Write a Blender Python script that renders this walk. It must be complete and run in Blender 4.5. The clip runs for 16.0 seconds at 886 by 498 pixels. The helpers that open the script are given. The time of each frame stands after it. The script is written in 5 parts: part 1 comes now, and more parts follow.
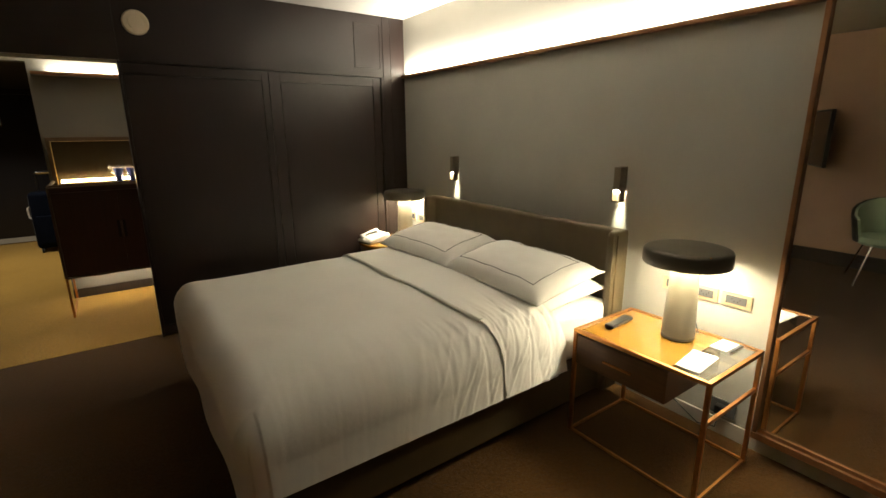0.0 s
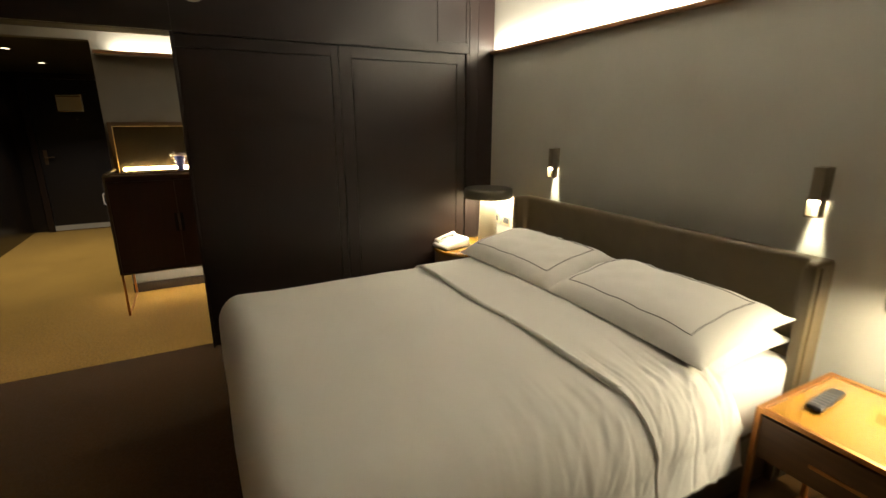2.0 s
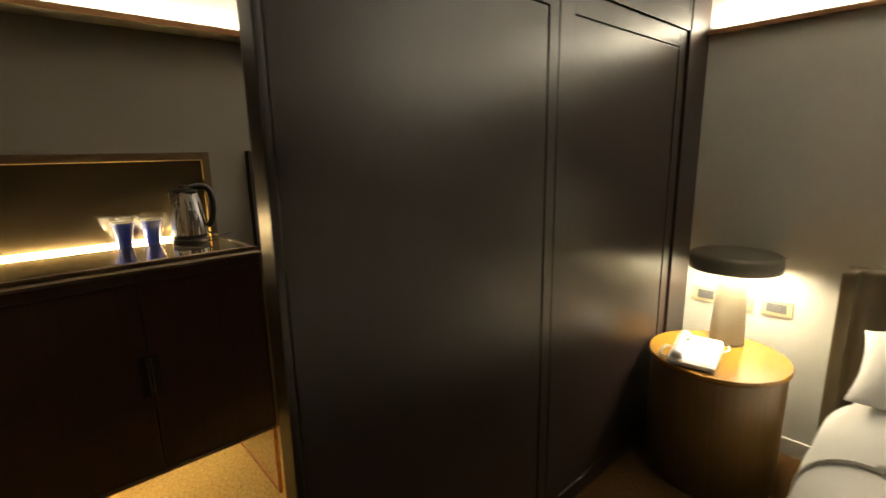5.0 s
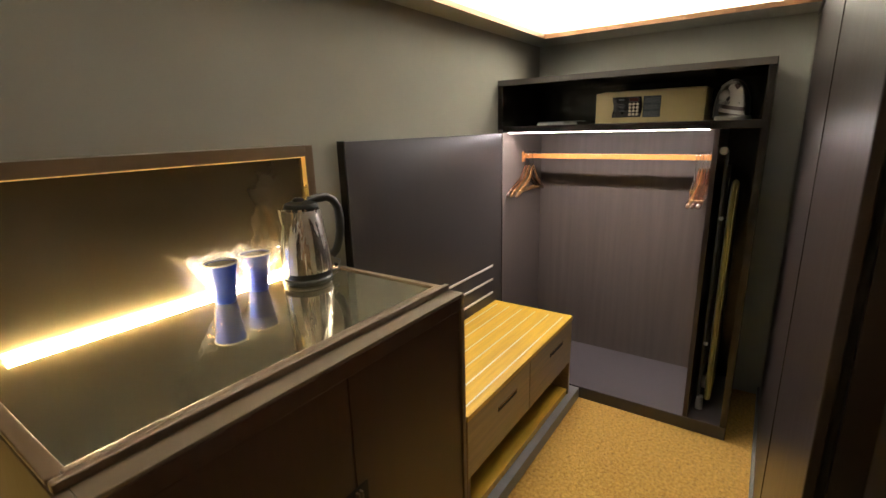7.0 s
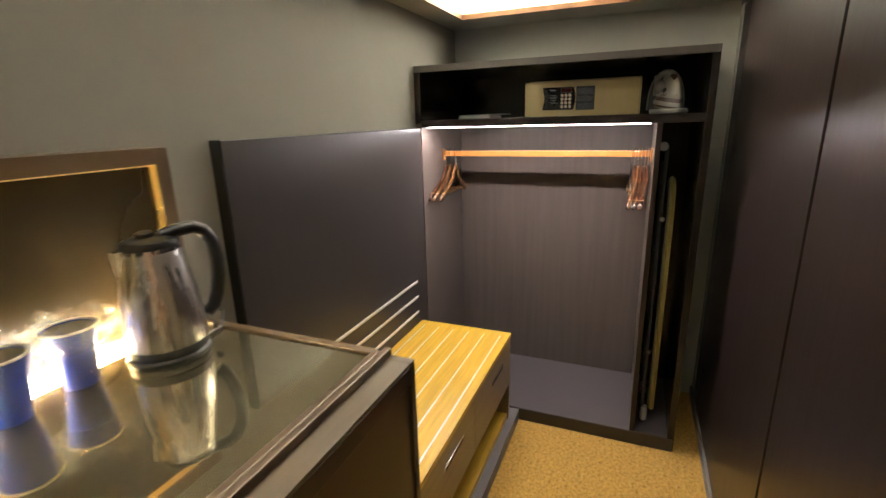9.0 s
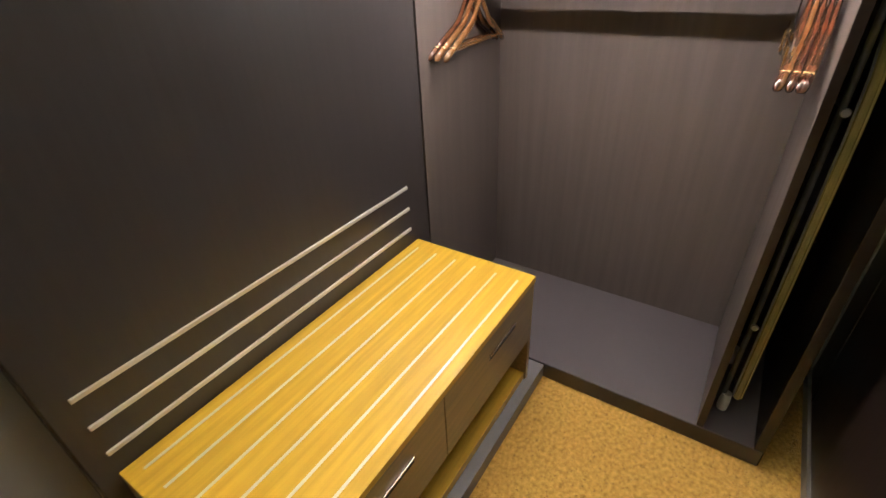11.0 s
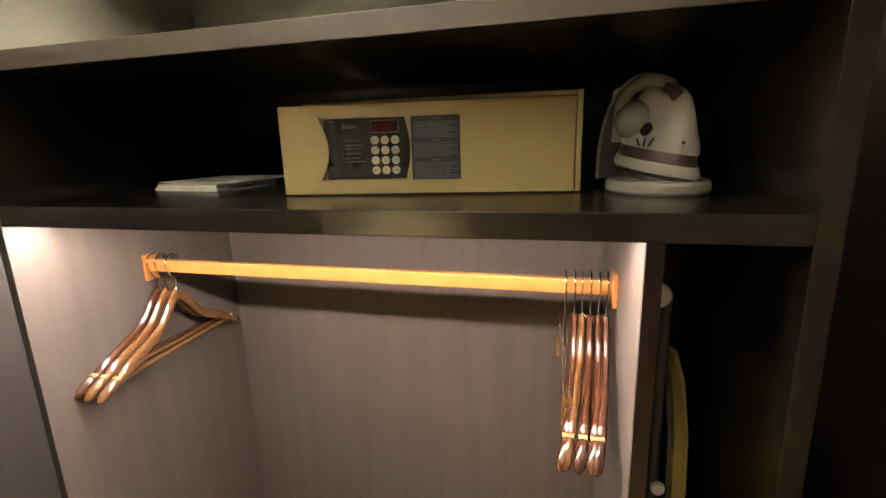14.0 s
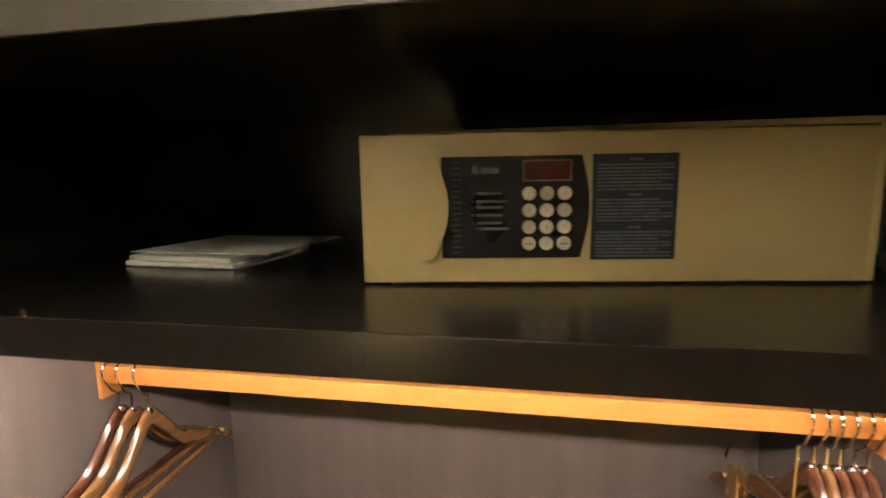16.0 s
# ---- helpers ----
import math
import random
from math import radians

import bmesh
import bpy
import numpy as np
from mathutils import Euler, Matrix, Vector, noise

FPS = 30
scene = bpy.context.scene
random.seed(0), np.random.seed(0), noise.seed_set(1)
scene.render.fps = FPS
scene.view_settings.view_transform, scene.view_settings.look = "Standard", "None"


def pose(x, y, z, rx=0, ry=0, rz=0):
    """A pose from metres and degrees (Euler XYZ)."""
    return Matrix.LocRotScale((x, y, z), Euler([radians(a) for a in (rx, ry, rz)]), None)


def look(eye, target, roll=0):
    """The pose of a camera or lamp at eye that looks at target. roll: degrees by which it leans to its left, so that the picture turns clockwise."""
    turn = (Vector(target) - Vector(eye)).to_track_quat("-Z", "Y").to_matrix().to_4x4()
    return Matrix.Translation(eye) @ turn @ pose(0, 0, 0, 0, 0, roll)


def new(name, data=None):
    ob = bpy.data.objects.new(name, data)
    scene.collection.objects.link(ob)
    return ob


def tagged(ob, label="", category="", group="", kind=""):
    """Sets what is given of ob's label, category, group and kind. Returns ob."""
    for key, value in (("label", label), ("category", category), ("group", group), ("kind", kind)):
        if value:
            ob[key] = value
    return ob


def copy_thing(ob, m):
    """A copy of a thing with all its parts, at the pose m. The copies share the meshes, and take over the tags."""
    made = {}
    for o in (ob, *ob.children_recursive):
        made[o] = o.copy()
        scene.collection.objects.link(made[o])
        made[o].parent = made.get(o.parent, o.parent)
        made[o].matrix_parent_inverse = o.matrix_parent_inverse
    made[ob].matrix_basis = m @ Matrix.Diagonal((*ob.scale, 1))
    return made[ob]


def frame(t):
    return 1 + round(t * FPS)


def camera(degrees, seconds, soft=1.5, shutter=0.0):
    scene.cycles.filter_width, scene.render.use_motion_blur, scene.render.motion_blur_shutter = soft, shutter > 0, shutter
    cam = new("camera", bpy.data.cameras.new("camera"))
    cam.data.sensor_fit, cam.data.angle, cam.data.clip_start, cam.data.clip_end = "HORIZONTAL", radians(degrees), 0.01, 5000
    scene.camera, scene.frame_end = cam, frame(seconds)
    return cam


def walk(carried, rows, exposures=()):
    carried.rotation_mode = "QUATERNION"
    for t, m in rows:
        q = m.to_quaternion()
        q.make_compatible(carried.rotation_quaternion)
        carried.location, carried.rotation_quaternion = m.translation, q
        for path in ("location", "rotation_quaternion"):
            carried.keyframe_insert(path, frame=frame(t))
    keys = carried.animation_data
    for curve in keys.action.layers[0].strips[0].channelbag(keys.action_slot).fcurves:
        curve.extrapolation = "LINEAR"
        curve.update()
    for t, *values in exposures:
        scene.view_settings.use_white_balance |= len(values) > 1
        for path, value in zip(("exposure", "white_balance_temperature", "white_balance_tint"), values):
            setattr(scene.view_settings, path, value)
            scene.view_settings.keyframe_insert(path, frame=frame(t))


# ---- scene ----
cam = camera(87.0, 16.0, shutter=0.4)
PATH = [
    (0, (0.011, -0.004, 1.54), (1.129, 1.58, 1.05), -0.5),
    (0.5, (0.007, 0.006, 1.537), (1.16, 1.564, 1.044), -0.5),
    (1, (-0.005, 0.057, 1.522), (1.105, 1.637, 0.999), -0.2),
    (1.5, (0.048, 0.299, 1.504), (1.012, 1.96, 0.947), -0.4),
    (2, (0.218, 0.651, 1.503), (1.106, 2.365, 0.981), -0.1),
    (2.5, (0.19, 0.99, 1.498), (1.098, 2.706, 1.017), -0.2),
    (3, (0.102, 1.372, 1.488), (1.098, 3.046, 1.034), -0.7),
    (3.5, (0.024, 1.866, 1.51), (1.062, 3.513, 1.056), -1.1),
    (4, (-0.095, 2.288, 1.5), (1.028, 3.885, 1.067), -0.8),
    (4.5, (-0.167, 2.658, 1.487), (1.08, 4.164, 1.067), -0.8),
    (5, (-0.208, 3.058, 1.498), (1.096, 4.518, 1.087), -1.1),
    (5.2, (-0.257, 3.203, 1.479), (1.07, 4.643, 1.076), -0.9),
    (7.3, (-0.609, 4.365, 1.566), (1.047, 5.362, 1.051), -1.2),
    (7.5, (-0.646, 4.432, 1.57), (1.056, 5.345, 1.054), -0.8),
    (8, (-0.625, 4.523, 1.566), (1.135, 5.33, 1.067), -1.0),
    (8.5, (-0.501, 4.561, 1.547), (1.281, 5.311, 1.034), -0.5),
    (9, (-0.239, 4.525, 1.554), (1.539, 5.27, 1.019), -1.6),
    (9.2, (-0.147, 4.524, 1.546), (1.635, 5.252, 1.003), -1.9),
    (11.3, (0.733, 4.58, 1.452), (2.082, 5.554, 0.342), -3.3),
    (11.5, (0.794, 4.58, 1.486), (2.263, 5.511, 0.498), -3.2),
    (12, (0.946, 4.618, 1.582), (2.667, 5.329, 0.852), -2.5),
    (12.5, (1.052, 4.639, 1.632), (2.875, 5.217, 1.045), -2.5),
    (13, (1.161, 4.605, 1.644), (3.021, 5.122, 1.121), -1.2),
    (13.5, (1.26, 4.572, 1.648), (3.14, 5.066, 1.178), -1.1),
    (14, (1.316, 4.558, 1.643), (3.196, 5.066, 1.188), -1.7),
    (14.5, (1.355, 4.558, 1.636), (3.236, 5.078, 1.197), -1.8),
    (15, (1.42, 4.615, 1.653), (3.288, 5.184, 1.22), -2.8),
    (15.5, (1.527, 4.745, 1.665), (3.43, 5.232, 1.300), -1.6),
    (16, (1.593, 4.872, 1.658), (3.539, 5.238, 1.375), -0.9),
]
walk(cam, [(t, look(eye, target, roll)) for t, eye, target, roll in PATH],
     exposures=[(0.0, 0.05, 6250, 10), (1.5, 0.12, 6250, 10), (3.5, 0.14, 6500, 10), (5.0, 0.32, 6350, 10), (7.2, 1.40, 5650, 9), (11.5, 1.46, 5650, 9), (12.0, 1.74, 5550, 9), (12.6, 1.76, 6000, 9), (14.5, 1.82, 6180, 9), (15.2, 1.78, 6180, 9), (16.0, 1.48, 6250, 9)])

# ---------------------------------------------------------------- world and lamps
world = bpy.data.worlds.new("world")
scene.world = world
world.use_nodes = True
world.node_tree.nodes["Background"].inputs[0].default_value = (1.0, 0.85, 0.65, 1)
world.node_tree.nodes["Background"].inputs[1].default_value = 0.02



def area_lamp(name, at, size_x, size_y, watts, colour):
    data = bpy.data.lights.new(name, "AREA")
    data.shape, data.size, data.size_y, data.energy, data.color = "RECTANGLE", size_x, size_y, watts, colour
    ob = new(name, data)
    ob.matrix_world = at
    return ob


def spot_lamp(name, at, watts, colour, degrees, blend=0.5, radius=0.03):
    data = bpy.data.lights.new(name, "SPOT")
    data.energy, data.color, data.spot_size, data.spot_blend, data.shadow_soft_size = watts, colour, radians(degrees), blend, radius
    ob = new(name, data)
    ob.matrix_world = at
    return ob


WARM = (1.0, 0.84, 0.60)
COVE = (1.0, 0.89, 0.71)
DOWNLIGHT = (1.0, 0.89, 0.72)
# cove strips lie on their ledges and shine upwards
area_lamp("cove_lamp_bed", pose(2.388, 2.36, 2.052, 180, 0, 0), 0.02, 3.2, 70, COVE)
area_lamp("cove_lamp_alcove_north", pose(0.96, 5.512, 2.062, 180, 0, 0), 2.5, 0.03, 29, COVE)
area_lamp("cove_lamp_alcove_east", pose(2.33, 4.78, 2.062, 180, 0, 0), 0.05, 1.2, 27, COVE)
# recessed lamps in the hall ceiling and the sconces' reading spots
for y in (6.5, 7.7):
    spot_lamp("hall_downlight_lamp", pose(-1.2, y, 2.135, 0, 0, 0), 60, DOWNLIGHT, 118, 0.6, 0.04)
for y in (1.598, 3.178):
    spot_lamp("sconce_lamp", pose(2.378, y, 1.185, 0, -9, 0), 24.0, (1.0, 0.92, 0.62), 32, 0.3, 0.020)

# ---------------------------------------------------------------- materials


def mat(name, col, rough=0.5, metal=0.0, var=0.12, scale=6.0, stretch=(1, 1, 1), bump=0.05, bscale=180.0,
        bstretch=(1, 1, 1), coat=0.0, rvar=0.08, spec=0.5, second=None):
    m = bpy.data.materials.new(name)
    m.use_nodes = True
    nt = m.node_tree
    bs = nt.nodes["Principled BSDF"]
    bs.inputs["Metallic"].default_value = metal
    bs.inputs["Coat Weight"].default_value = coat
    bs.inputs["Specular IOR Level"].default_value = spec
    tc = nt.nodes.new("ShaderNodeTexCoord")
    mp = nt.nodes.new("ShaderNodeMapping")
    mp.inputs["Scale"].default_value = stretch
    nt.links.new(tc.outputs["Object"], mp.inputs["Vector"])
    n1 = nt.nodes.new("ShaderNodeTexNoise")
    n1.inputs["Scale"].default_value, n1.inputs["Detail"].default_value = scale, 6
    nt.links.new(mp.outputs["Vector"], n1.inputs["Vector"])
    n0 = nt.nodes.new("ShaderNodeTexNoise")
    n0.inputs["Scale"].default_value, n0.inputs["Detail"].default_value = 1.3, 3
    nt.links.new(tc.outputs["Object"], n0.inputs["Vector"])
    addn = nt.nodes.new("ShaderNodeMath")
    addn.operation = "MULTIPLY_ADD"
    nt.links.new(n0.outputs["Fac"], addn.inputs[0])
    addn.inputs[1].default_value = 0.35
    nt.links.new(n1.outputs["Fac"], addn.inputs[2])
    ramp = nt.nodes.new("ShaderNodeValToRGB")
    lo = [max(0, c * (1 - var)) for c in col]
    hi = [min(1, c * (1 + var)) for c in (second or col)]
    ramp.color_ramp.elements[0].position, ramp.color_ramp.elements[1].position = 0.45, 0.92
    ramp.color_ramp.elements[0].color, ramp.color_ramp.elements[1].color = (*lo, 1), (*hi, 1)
    nt.links.new(addn.outputs[0], ramp.inputs["Fac"])
    nt.links.new(ramp.outputs["Color"], bs.inputs["Base Color"])
    rr = nt.nodes.new("ShaderNodeMapRange")
    rr.inputs["To Min"].default_value, rr.inputs["To Max"].default_value = max(0, rough - rvar), min(1, rough + rvar)
    nt.links.new(n1.outputs["Fac"], rr.inputs["Value"])
    nt.links.new(rr.outputs["Result"], bs.inputs["Roughness"])
    if bump:
        mb = nt.nodes.new("ShaderNodeMapping")
        mb.inputs["Scale"].default_value = bstretch
        nt.links.new(tc.outputs["Object"], mb.inputs["Vector"])
        n2 = nt.nodes.new("ShaderNodeTexNoise")
        n2.inputs["Scale"].default_value, n2.inputs["Detail"].default_value = bscale, 4
        nt.links.new(mb.outputs["Vector"], n2.inputs["Vector"])
        bp = nt.nodes.new("ShaderNodeBump")
        bp.inputs["Strength"].default_value, bp.inputs["Distance"].default_value = bump, 0.004
        nt.links.new(n2.outputs["Fac"], bp.inputs["Height"])
        nt.links.new(bp.outputs["Normal"], bs.inputs["Normal"])
    return m


def emit(name, col, strength):
    m = bpy.data.materials.new(name)
    m.use_nodes = True
    bs = m.node_tree.nodes["Principled BSDF"]
    bs.inputs["Base Color"].default_value = (0.8, 0.8, 0.8, 1)
    bs.inputs["Emission Color"].default_value = (*col, 1)
    bs.inputs["Emission Strength"].default_value = strength
    return m


def glass(name, col, rough=0.0, alpha=None, ior=1.45):
    m = bpy.data.materials.new(name)
    m.use_nodes = True
    bs = m.node_tree.nodes["Principled BSDF"]
    bs.inputs["Base Color"].default_value = (*col, 1)
    bs.inputs["Roughness"].default_value = rough
    bs.inputs["IOR"].default_value = ior
    if alpha is None:
        bs.inputs["Transmission Weight"].default_value = 1.0
    else:
        bs.inputs["Alpha"].default_value = alpha
    return m


V_GRAIN = dict(stretch=(26, 26, 0.9), scale=3.0, bump=0.035, bscale=9.0, bstretch=(40, 40, 1.2))
WENGE = mat("dark_stained_oak", (0.0192, 0.0116, 0.0096), 0.33, var=0.10, rvar=0.05, spec=0.5, **V_GRAIN)
PANELD = mat("dark_grey_brown_veneer", (0.034, 0.0295, 0.0285), 0.33, var=0.07, rvar=0.05, spec=0.5, **V_GRAIN)
TOPV = mat("lit_top_edge_veneer", (0.062, 0.054, 0.045), 0.40, var=0.10, rvar=0.05, **V_GRAIN)
CLOSETB = mat("mauve_grey_laminate", (0.088, 0.075, 0.077), 0.45, var=0.06, bump=0.02)
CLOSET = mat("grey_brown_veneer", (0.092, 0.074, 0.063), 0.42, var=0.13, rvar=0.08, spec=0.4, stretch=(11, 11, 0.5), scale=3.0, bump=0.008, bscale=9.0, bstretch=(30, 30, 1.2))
ESPRESSO = mat("espresso_veneer", (0.050, 0.022, 0.012), 0.34, var=0.12, rvar=0.06, **V_GRAIN)
BLACKGAP = mat("shadow_gap", (0.008, 0.007, 0.006), 0.7, bump=0)
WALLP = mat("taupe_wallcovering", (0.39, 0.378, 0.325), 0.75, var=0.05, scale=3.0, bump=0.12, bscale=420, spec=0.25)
# Same taupe darkened: weaker light on alcove wall and bulkhead is in the colour.
WALLA = mat("shaded_taupe_wallcovering", (0.240, 0.225, 0.188), 0.75, var=0.05, scale=3.0, bump=0.12, bscale=420, spec=0.25)
WALLB = mat("brown_beige_wall_paint", (0.56, 0.385, 0.275), 0.8, var=0.05, scale=3.0, bump=0.08, bscale=300, spec=0.2)
NOTCH = mat("pale_wood_notch", (0.45, 0.30, 0.12), 0.4, var=0.1, bump=0)
# One ceiling white, two tones: brighter in the alcove, greyed to dim bedroom bounce.
CEILA = mat("lifted_ceiling_white", (0.78, 0.76, 0.71), 0.85, var=0.03, bump=0.04, bscale=200, spec=0.2)
CEIL = mat("dimmed_ceiling_white", (0.57, 0.555, 0.515), 0.85, var=0.03, bump=0.04, bscale=200, spec=0.2)
CEILD = mat("dark_brown_ceiling", (0.013, 0.011, 0.010), 0.7, var=0.08, bump=0.03)
SKIRT = mat("pale_skirting_paint", (0.45, 0.43, 0.37), 0.5, var=0.05, bump=0.02)
SKIRTD = mat("dark_skirting", (0.05, 0.038, 0.03), 0.5, var=0.2, **{k: v for k, v in V_GRAIN.items()})
COPPER = mat("brushed_copper", (0.60, 0.28, 0.088), 0.32, 0.9, var=0.15, scale=30, bump=0.04, bscale=600)
TRIMW = mat("copper_toned_trim", (0.28, 0.14, 0.06), 0.38, 0.5, var=0.18, scale=14, bump=0.03)
BRASS = mat("satin_brass", (0.72, 0.50, 0.20), 0.26, 1.0, var=0.08, scale=20, bump=0.02)
STEEL = mat("brushed_steel", (0.62, 0.60, 0.57), 0.19, 1.0, var=0.08, scale=5, stretch=(2, 2, 40), bump=0.03, bscale=60, bstretch=(1, 1, 12))
SCONCE = mat("dark_bronze_metal", (0.20, 0.165, 0.11), 0.38, 0.4, var=0.1, scale=12, bump=0.02)
CUPIN = mat("shaded_cup_inside", (0.16, 0.14, 0.10), 0.5, bump=0)
KETTLE = mat("brushed_kettle_steel", (0.80, 0.78, 0.74), 0.27, 1.0, var=0.10, scale=4, stretch=(14, 14, 0.4), rvar=0.10, bump=0.22, bscale=5, bstretch=(18, 18, 0.3))
# Shelf and hall veneer; also puts shade into the unlit wardrobe parts.
SHELFD = mat("dark_veneer_and_shade", (0.014, 0.011, 0.0095), 0.24, var=0.10, rvar=0.05, spec=0.5, **V_GRAIN)
CHROME = mat("chrome", (0.75, 0.74, 0.72), 0.08, 1.0, var=0.03, bump=0)
BLACKP = mat("black_plastic", (0.015, 0.015, 0.016), 0.35, var=0.2, bump=0.02, bscale=900)
GREYP = mat("dark_grey_plastic", (0.09, 0.09, 0.09), 0.45, var=0.1, bump=0.02, bscale=900)
WHITEP = mat("white_plastic", (0.72, 0.70, 0.66), 0.35, var=0.04, bump=0.01)
CREAMP = mat("cream_plastic", (0.62, 0.54, 0.40), 0.45, var=0.05, bump=0.01)
LINEN = mat("white_cotton_percale", (0.86, 0.84, 0.78), 0.85, var=0.02, scale=4, bump=0.30, bscale=22, spec=0.15)
LINEN2 = mat("white_cotton_sheet", (0.80, 0.78, 0.73), 0.85, var=0.02, scale=4, bump=0.08, bscale=900, spec=0.15)
PIPING = mat("grey_stitching", (0.22, 0.20, 0.18), 0.8, bump=0)
LEATHER = mat("olive_brown_leatherette", (0.098, 0.071, 0.034), 0.42, var=0.14, scale=9, bump=0.20, bscale=380, spec=0.45)
LAMPTOP = mat("dark_olive_metal_shade", (0.105, 0.095, 0.068), 0.40, 0.2, var=0.1, scale=8, bump=0.03, bscale=500)
LAMPFOOT = mat("ivory_ceramic", (0.21, 0.182, 0.125), 0.35, var=0.05, bump=0.02)
AMBER = mat("amber_lacquered_wood", (0.245, 0.118, 0.011), 0.20, var=0.05, scale=5, stretch=(1, 5, 1), bump=0.01, coat=0.25)
WALNUT = mat("walnut_veneer", (0.12, 0.058, 0.022), 0.35, var=0.25, stretch=(3, 1.2, 20), scale=3, bump=0.05, bscale=30)
DRUM = mat("tan_veneer_drum", (0.14, 0.078, 0.026), 0.34, var=0.18, **V_GRAIN)
OAK = mat("honey_oak", (0.54, 0.33, 0.024), 0.34, var=0.18, stretch=(1.4, 22, 22), scale=3, bump=0.05, bscale=12, bstretch=(1, 30, 30))
BENCHF = mat("bronze_toned_veneer", (0.26, 0.19, 0.095), 0.36, var=0.2, stretch=(1.4, 22, 22), scale=3, bump=0.05, bscale=12, bstretch=(1, 30, 30))
PLINTH = mat("grey_laminate", (0.17, 0.165, 0.16), 0.45, var=0.06, bump=0.02)
BRONZEGL = mat("bronze_tinted_mirror_glass", (0.108, 0.086, 0.053), 0.19, 0.7, var=0.04, rvar=0.02, bump=0)
FRAMEB = mat("bronze_brown_lacquer", (0.135, 0.088, 0.050), 0.33, 0.25, var=0.12, scale=10, bump=0.03)
FASCIA = mat("satin_bronze_laminate", (0.118, 0.083, 0.044), 0.48, 0.1, var=0.10, scale=7, stretch=(2, 20, 2), bump=0.03)
TOPGL = mat("bronze_back_painted_glass", (0.36, 0.305, 0.19), 0.03, 0.84, var=0.04, rvar=0.02, bump=0)
ALU = mat("satin_aluminium", (0.62, 0.59, 0.53), 0.45, 0.45, var=0.05, bump=0.02)
MIRROR = mat("mirror_silver", (0.82, 0.80, 0.74), 0.015, 1.0, var=0.01, rvar=0.008, bump=0)
SAFE = mat("beige_powder_coat", (0.50, 0.40, 0.19), 0.42, var=0.04, scale=9, bump=0.10, bscale=260)
SAFEK = mat("safe_black_panel", (0.010, 0.010, 0.012), 0.28, var=0.1, bump=0)
SAFEB = mat("safe_blue_black_label", (0.018, 0.022, 0.032), 0.4, var=0.1, bump=0)
SAFET = mat("grey_print", (0.10, 0.112, 0.125), 0.6, bump=0, var=0.35, scale=160)
SAFER = mat("dark_red_display", (0.055, 0.010, 0.008), 0.15, var=0.1, bump=0)
KEYINK = mat("grey_key_print", (0.30, 0.27, 0.21), 0.6, bump=0)
KEYW = mat("white_rubber_key", (0.66, 0.60, 0.46), 0.5, bump=0)
BEAD = mat("polished_gold_bead", (0.80, 0.56, 0.18), 0.3, 0.8, var=0.05, bump=0)
RAILG = mat("golden_lacquered_metal", (0.50, 0.205, 0.045), 0.38, 0.35, var=0.06, scale=20, bump=0.02)
HANGW = mat("varnished_mahogany", (0.060, 0.022, 0.010), 0.12, var=0.35, stretch=(2, 12, 12), scale=6, bump=0.02, coat=0.5)
HANGT = mat("varnished_light_wood", (0.115, 0.055, 0.019), 0.12, var=0.3, stretch=(2, 12, 12), scale=6, bump=0.02, coat=0.5)
IRONW = mat("iron_white_plastic", (0.34, 0.325, 0.30), 0.3, bump=0, var=0.04)
IRONG = mat("smoky_grey_plastic", (0.26, 0.25, 0.235), 0.25, bump=0, var=0.08)
IRONM = mat("iron_plum_plastic", (0.045, 0.022, 0.023), 0.3, bump=0, var=0.1)
BOARDC = mat("yellow_board_cover", (0.34, 0.28, 0.085), 0.85, var=0.12, bump=0.2, bscale=500)
PAPER = mat("white_paper", (0.80, 0.79, 0.75), 0.7, var=0.02, bump=0.02)
CUPB = mat("blue_paper_cup", (0.006, 0.050, 0.56), 0.42, var=0.08, bump=0)
CLEAR = glass("clear_glass", (0.97, 0.98, 0.97))


def film_material(name, share, pass_on, rough):
    m = bpy.data.materials.new(name)
    m.use_nodes = True
    nt = m.node_tree
    nt.nodes.remove(nt.nodes["Principled BSDF"])
    tr = nt.nodes.new("ShaderNodeBsdfTransparent")
    gl = nt.nodes.new("ShaderNodeBsdfGlossy")
    gl.inputs["Roughness"].default_value = rough
    tl = nt.nodes.new("ShaderNodeBsdfTranslucent")
    tl.inputs["Color"].default_value = (0.85, 0.9, 1.0, 1)
    both = nt.nodes.new("ShaderNodeMixShader")
    both.inputs[0].default_value = pass_on
    nt.links.new(gl.outputs[0], both.inputs[1])
    nt.links.new(tl.outputs[0], both.inputs[2])
    mx = nt.nodes.new("ShaderNodeMixShader")
    mx.inputs[0].default_value = share
    nt.links.new(tr.outputs[0], mx.inputs[1])
    nt.links.new(both.outputs[0], mx.inputs[2])
    nt.links.new(mx.outputs[0], nt.nodes["Material Output"].inputs["Surface"])
    return m


FILM = film_material("crinkled_clear_film", 0.10, 0.28, 0.09)
FILMT = film_material("gathered_clear_film", 0.22, 0.4, 0.10)
PLATEB = mat("pale_satin_brass", (0.60, 0.49, 0.31), 0.42, 0.55, var=0.06, scale=20, bump=0.02)
NAVY = mat("navy_suitcase_fabric", (0.0035, 0.005, 0.010), 0.8, var=0.2, spec=0.04, bump=0.15, bscale=500)
GREEN = mat("mint_green_upholstery", (0.50, 0.62, 0.46), 0.8, var=0.06, bump=0.15, bscale=600)
CHAIRG = mat("grey_felt_shell", (0.13, 0.13, 0.12), 0.8, var=0.1, bump=0.1, bscale=500)
SCREEN = mat("black_screen", (0.006, 0.006, 0.009), 0.12, bump=0)
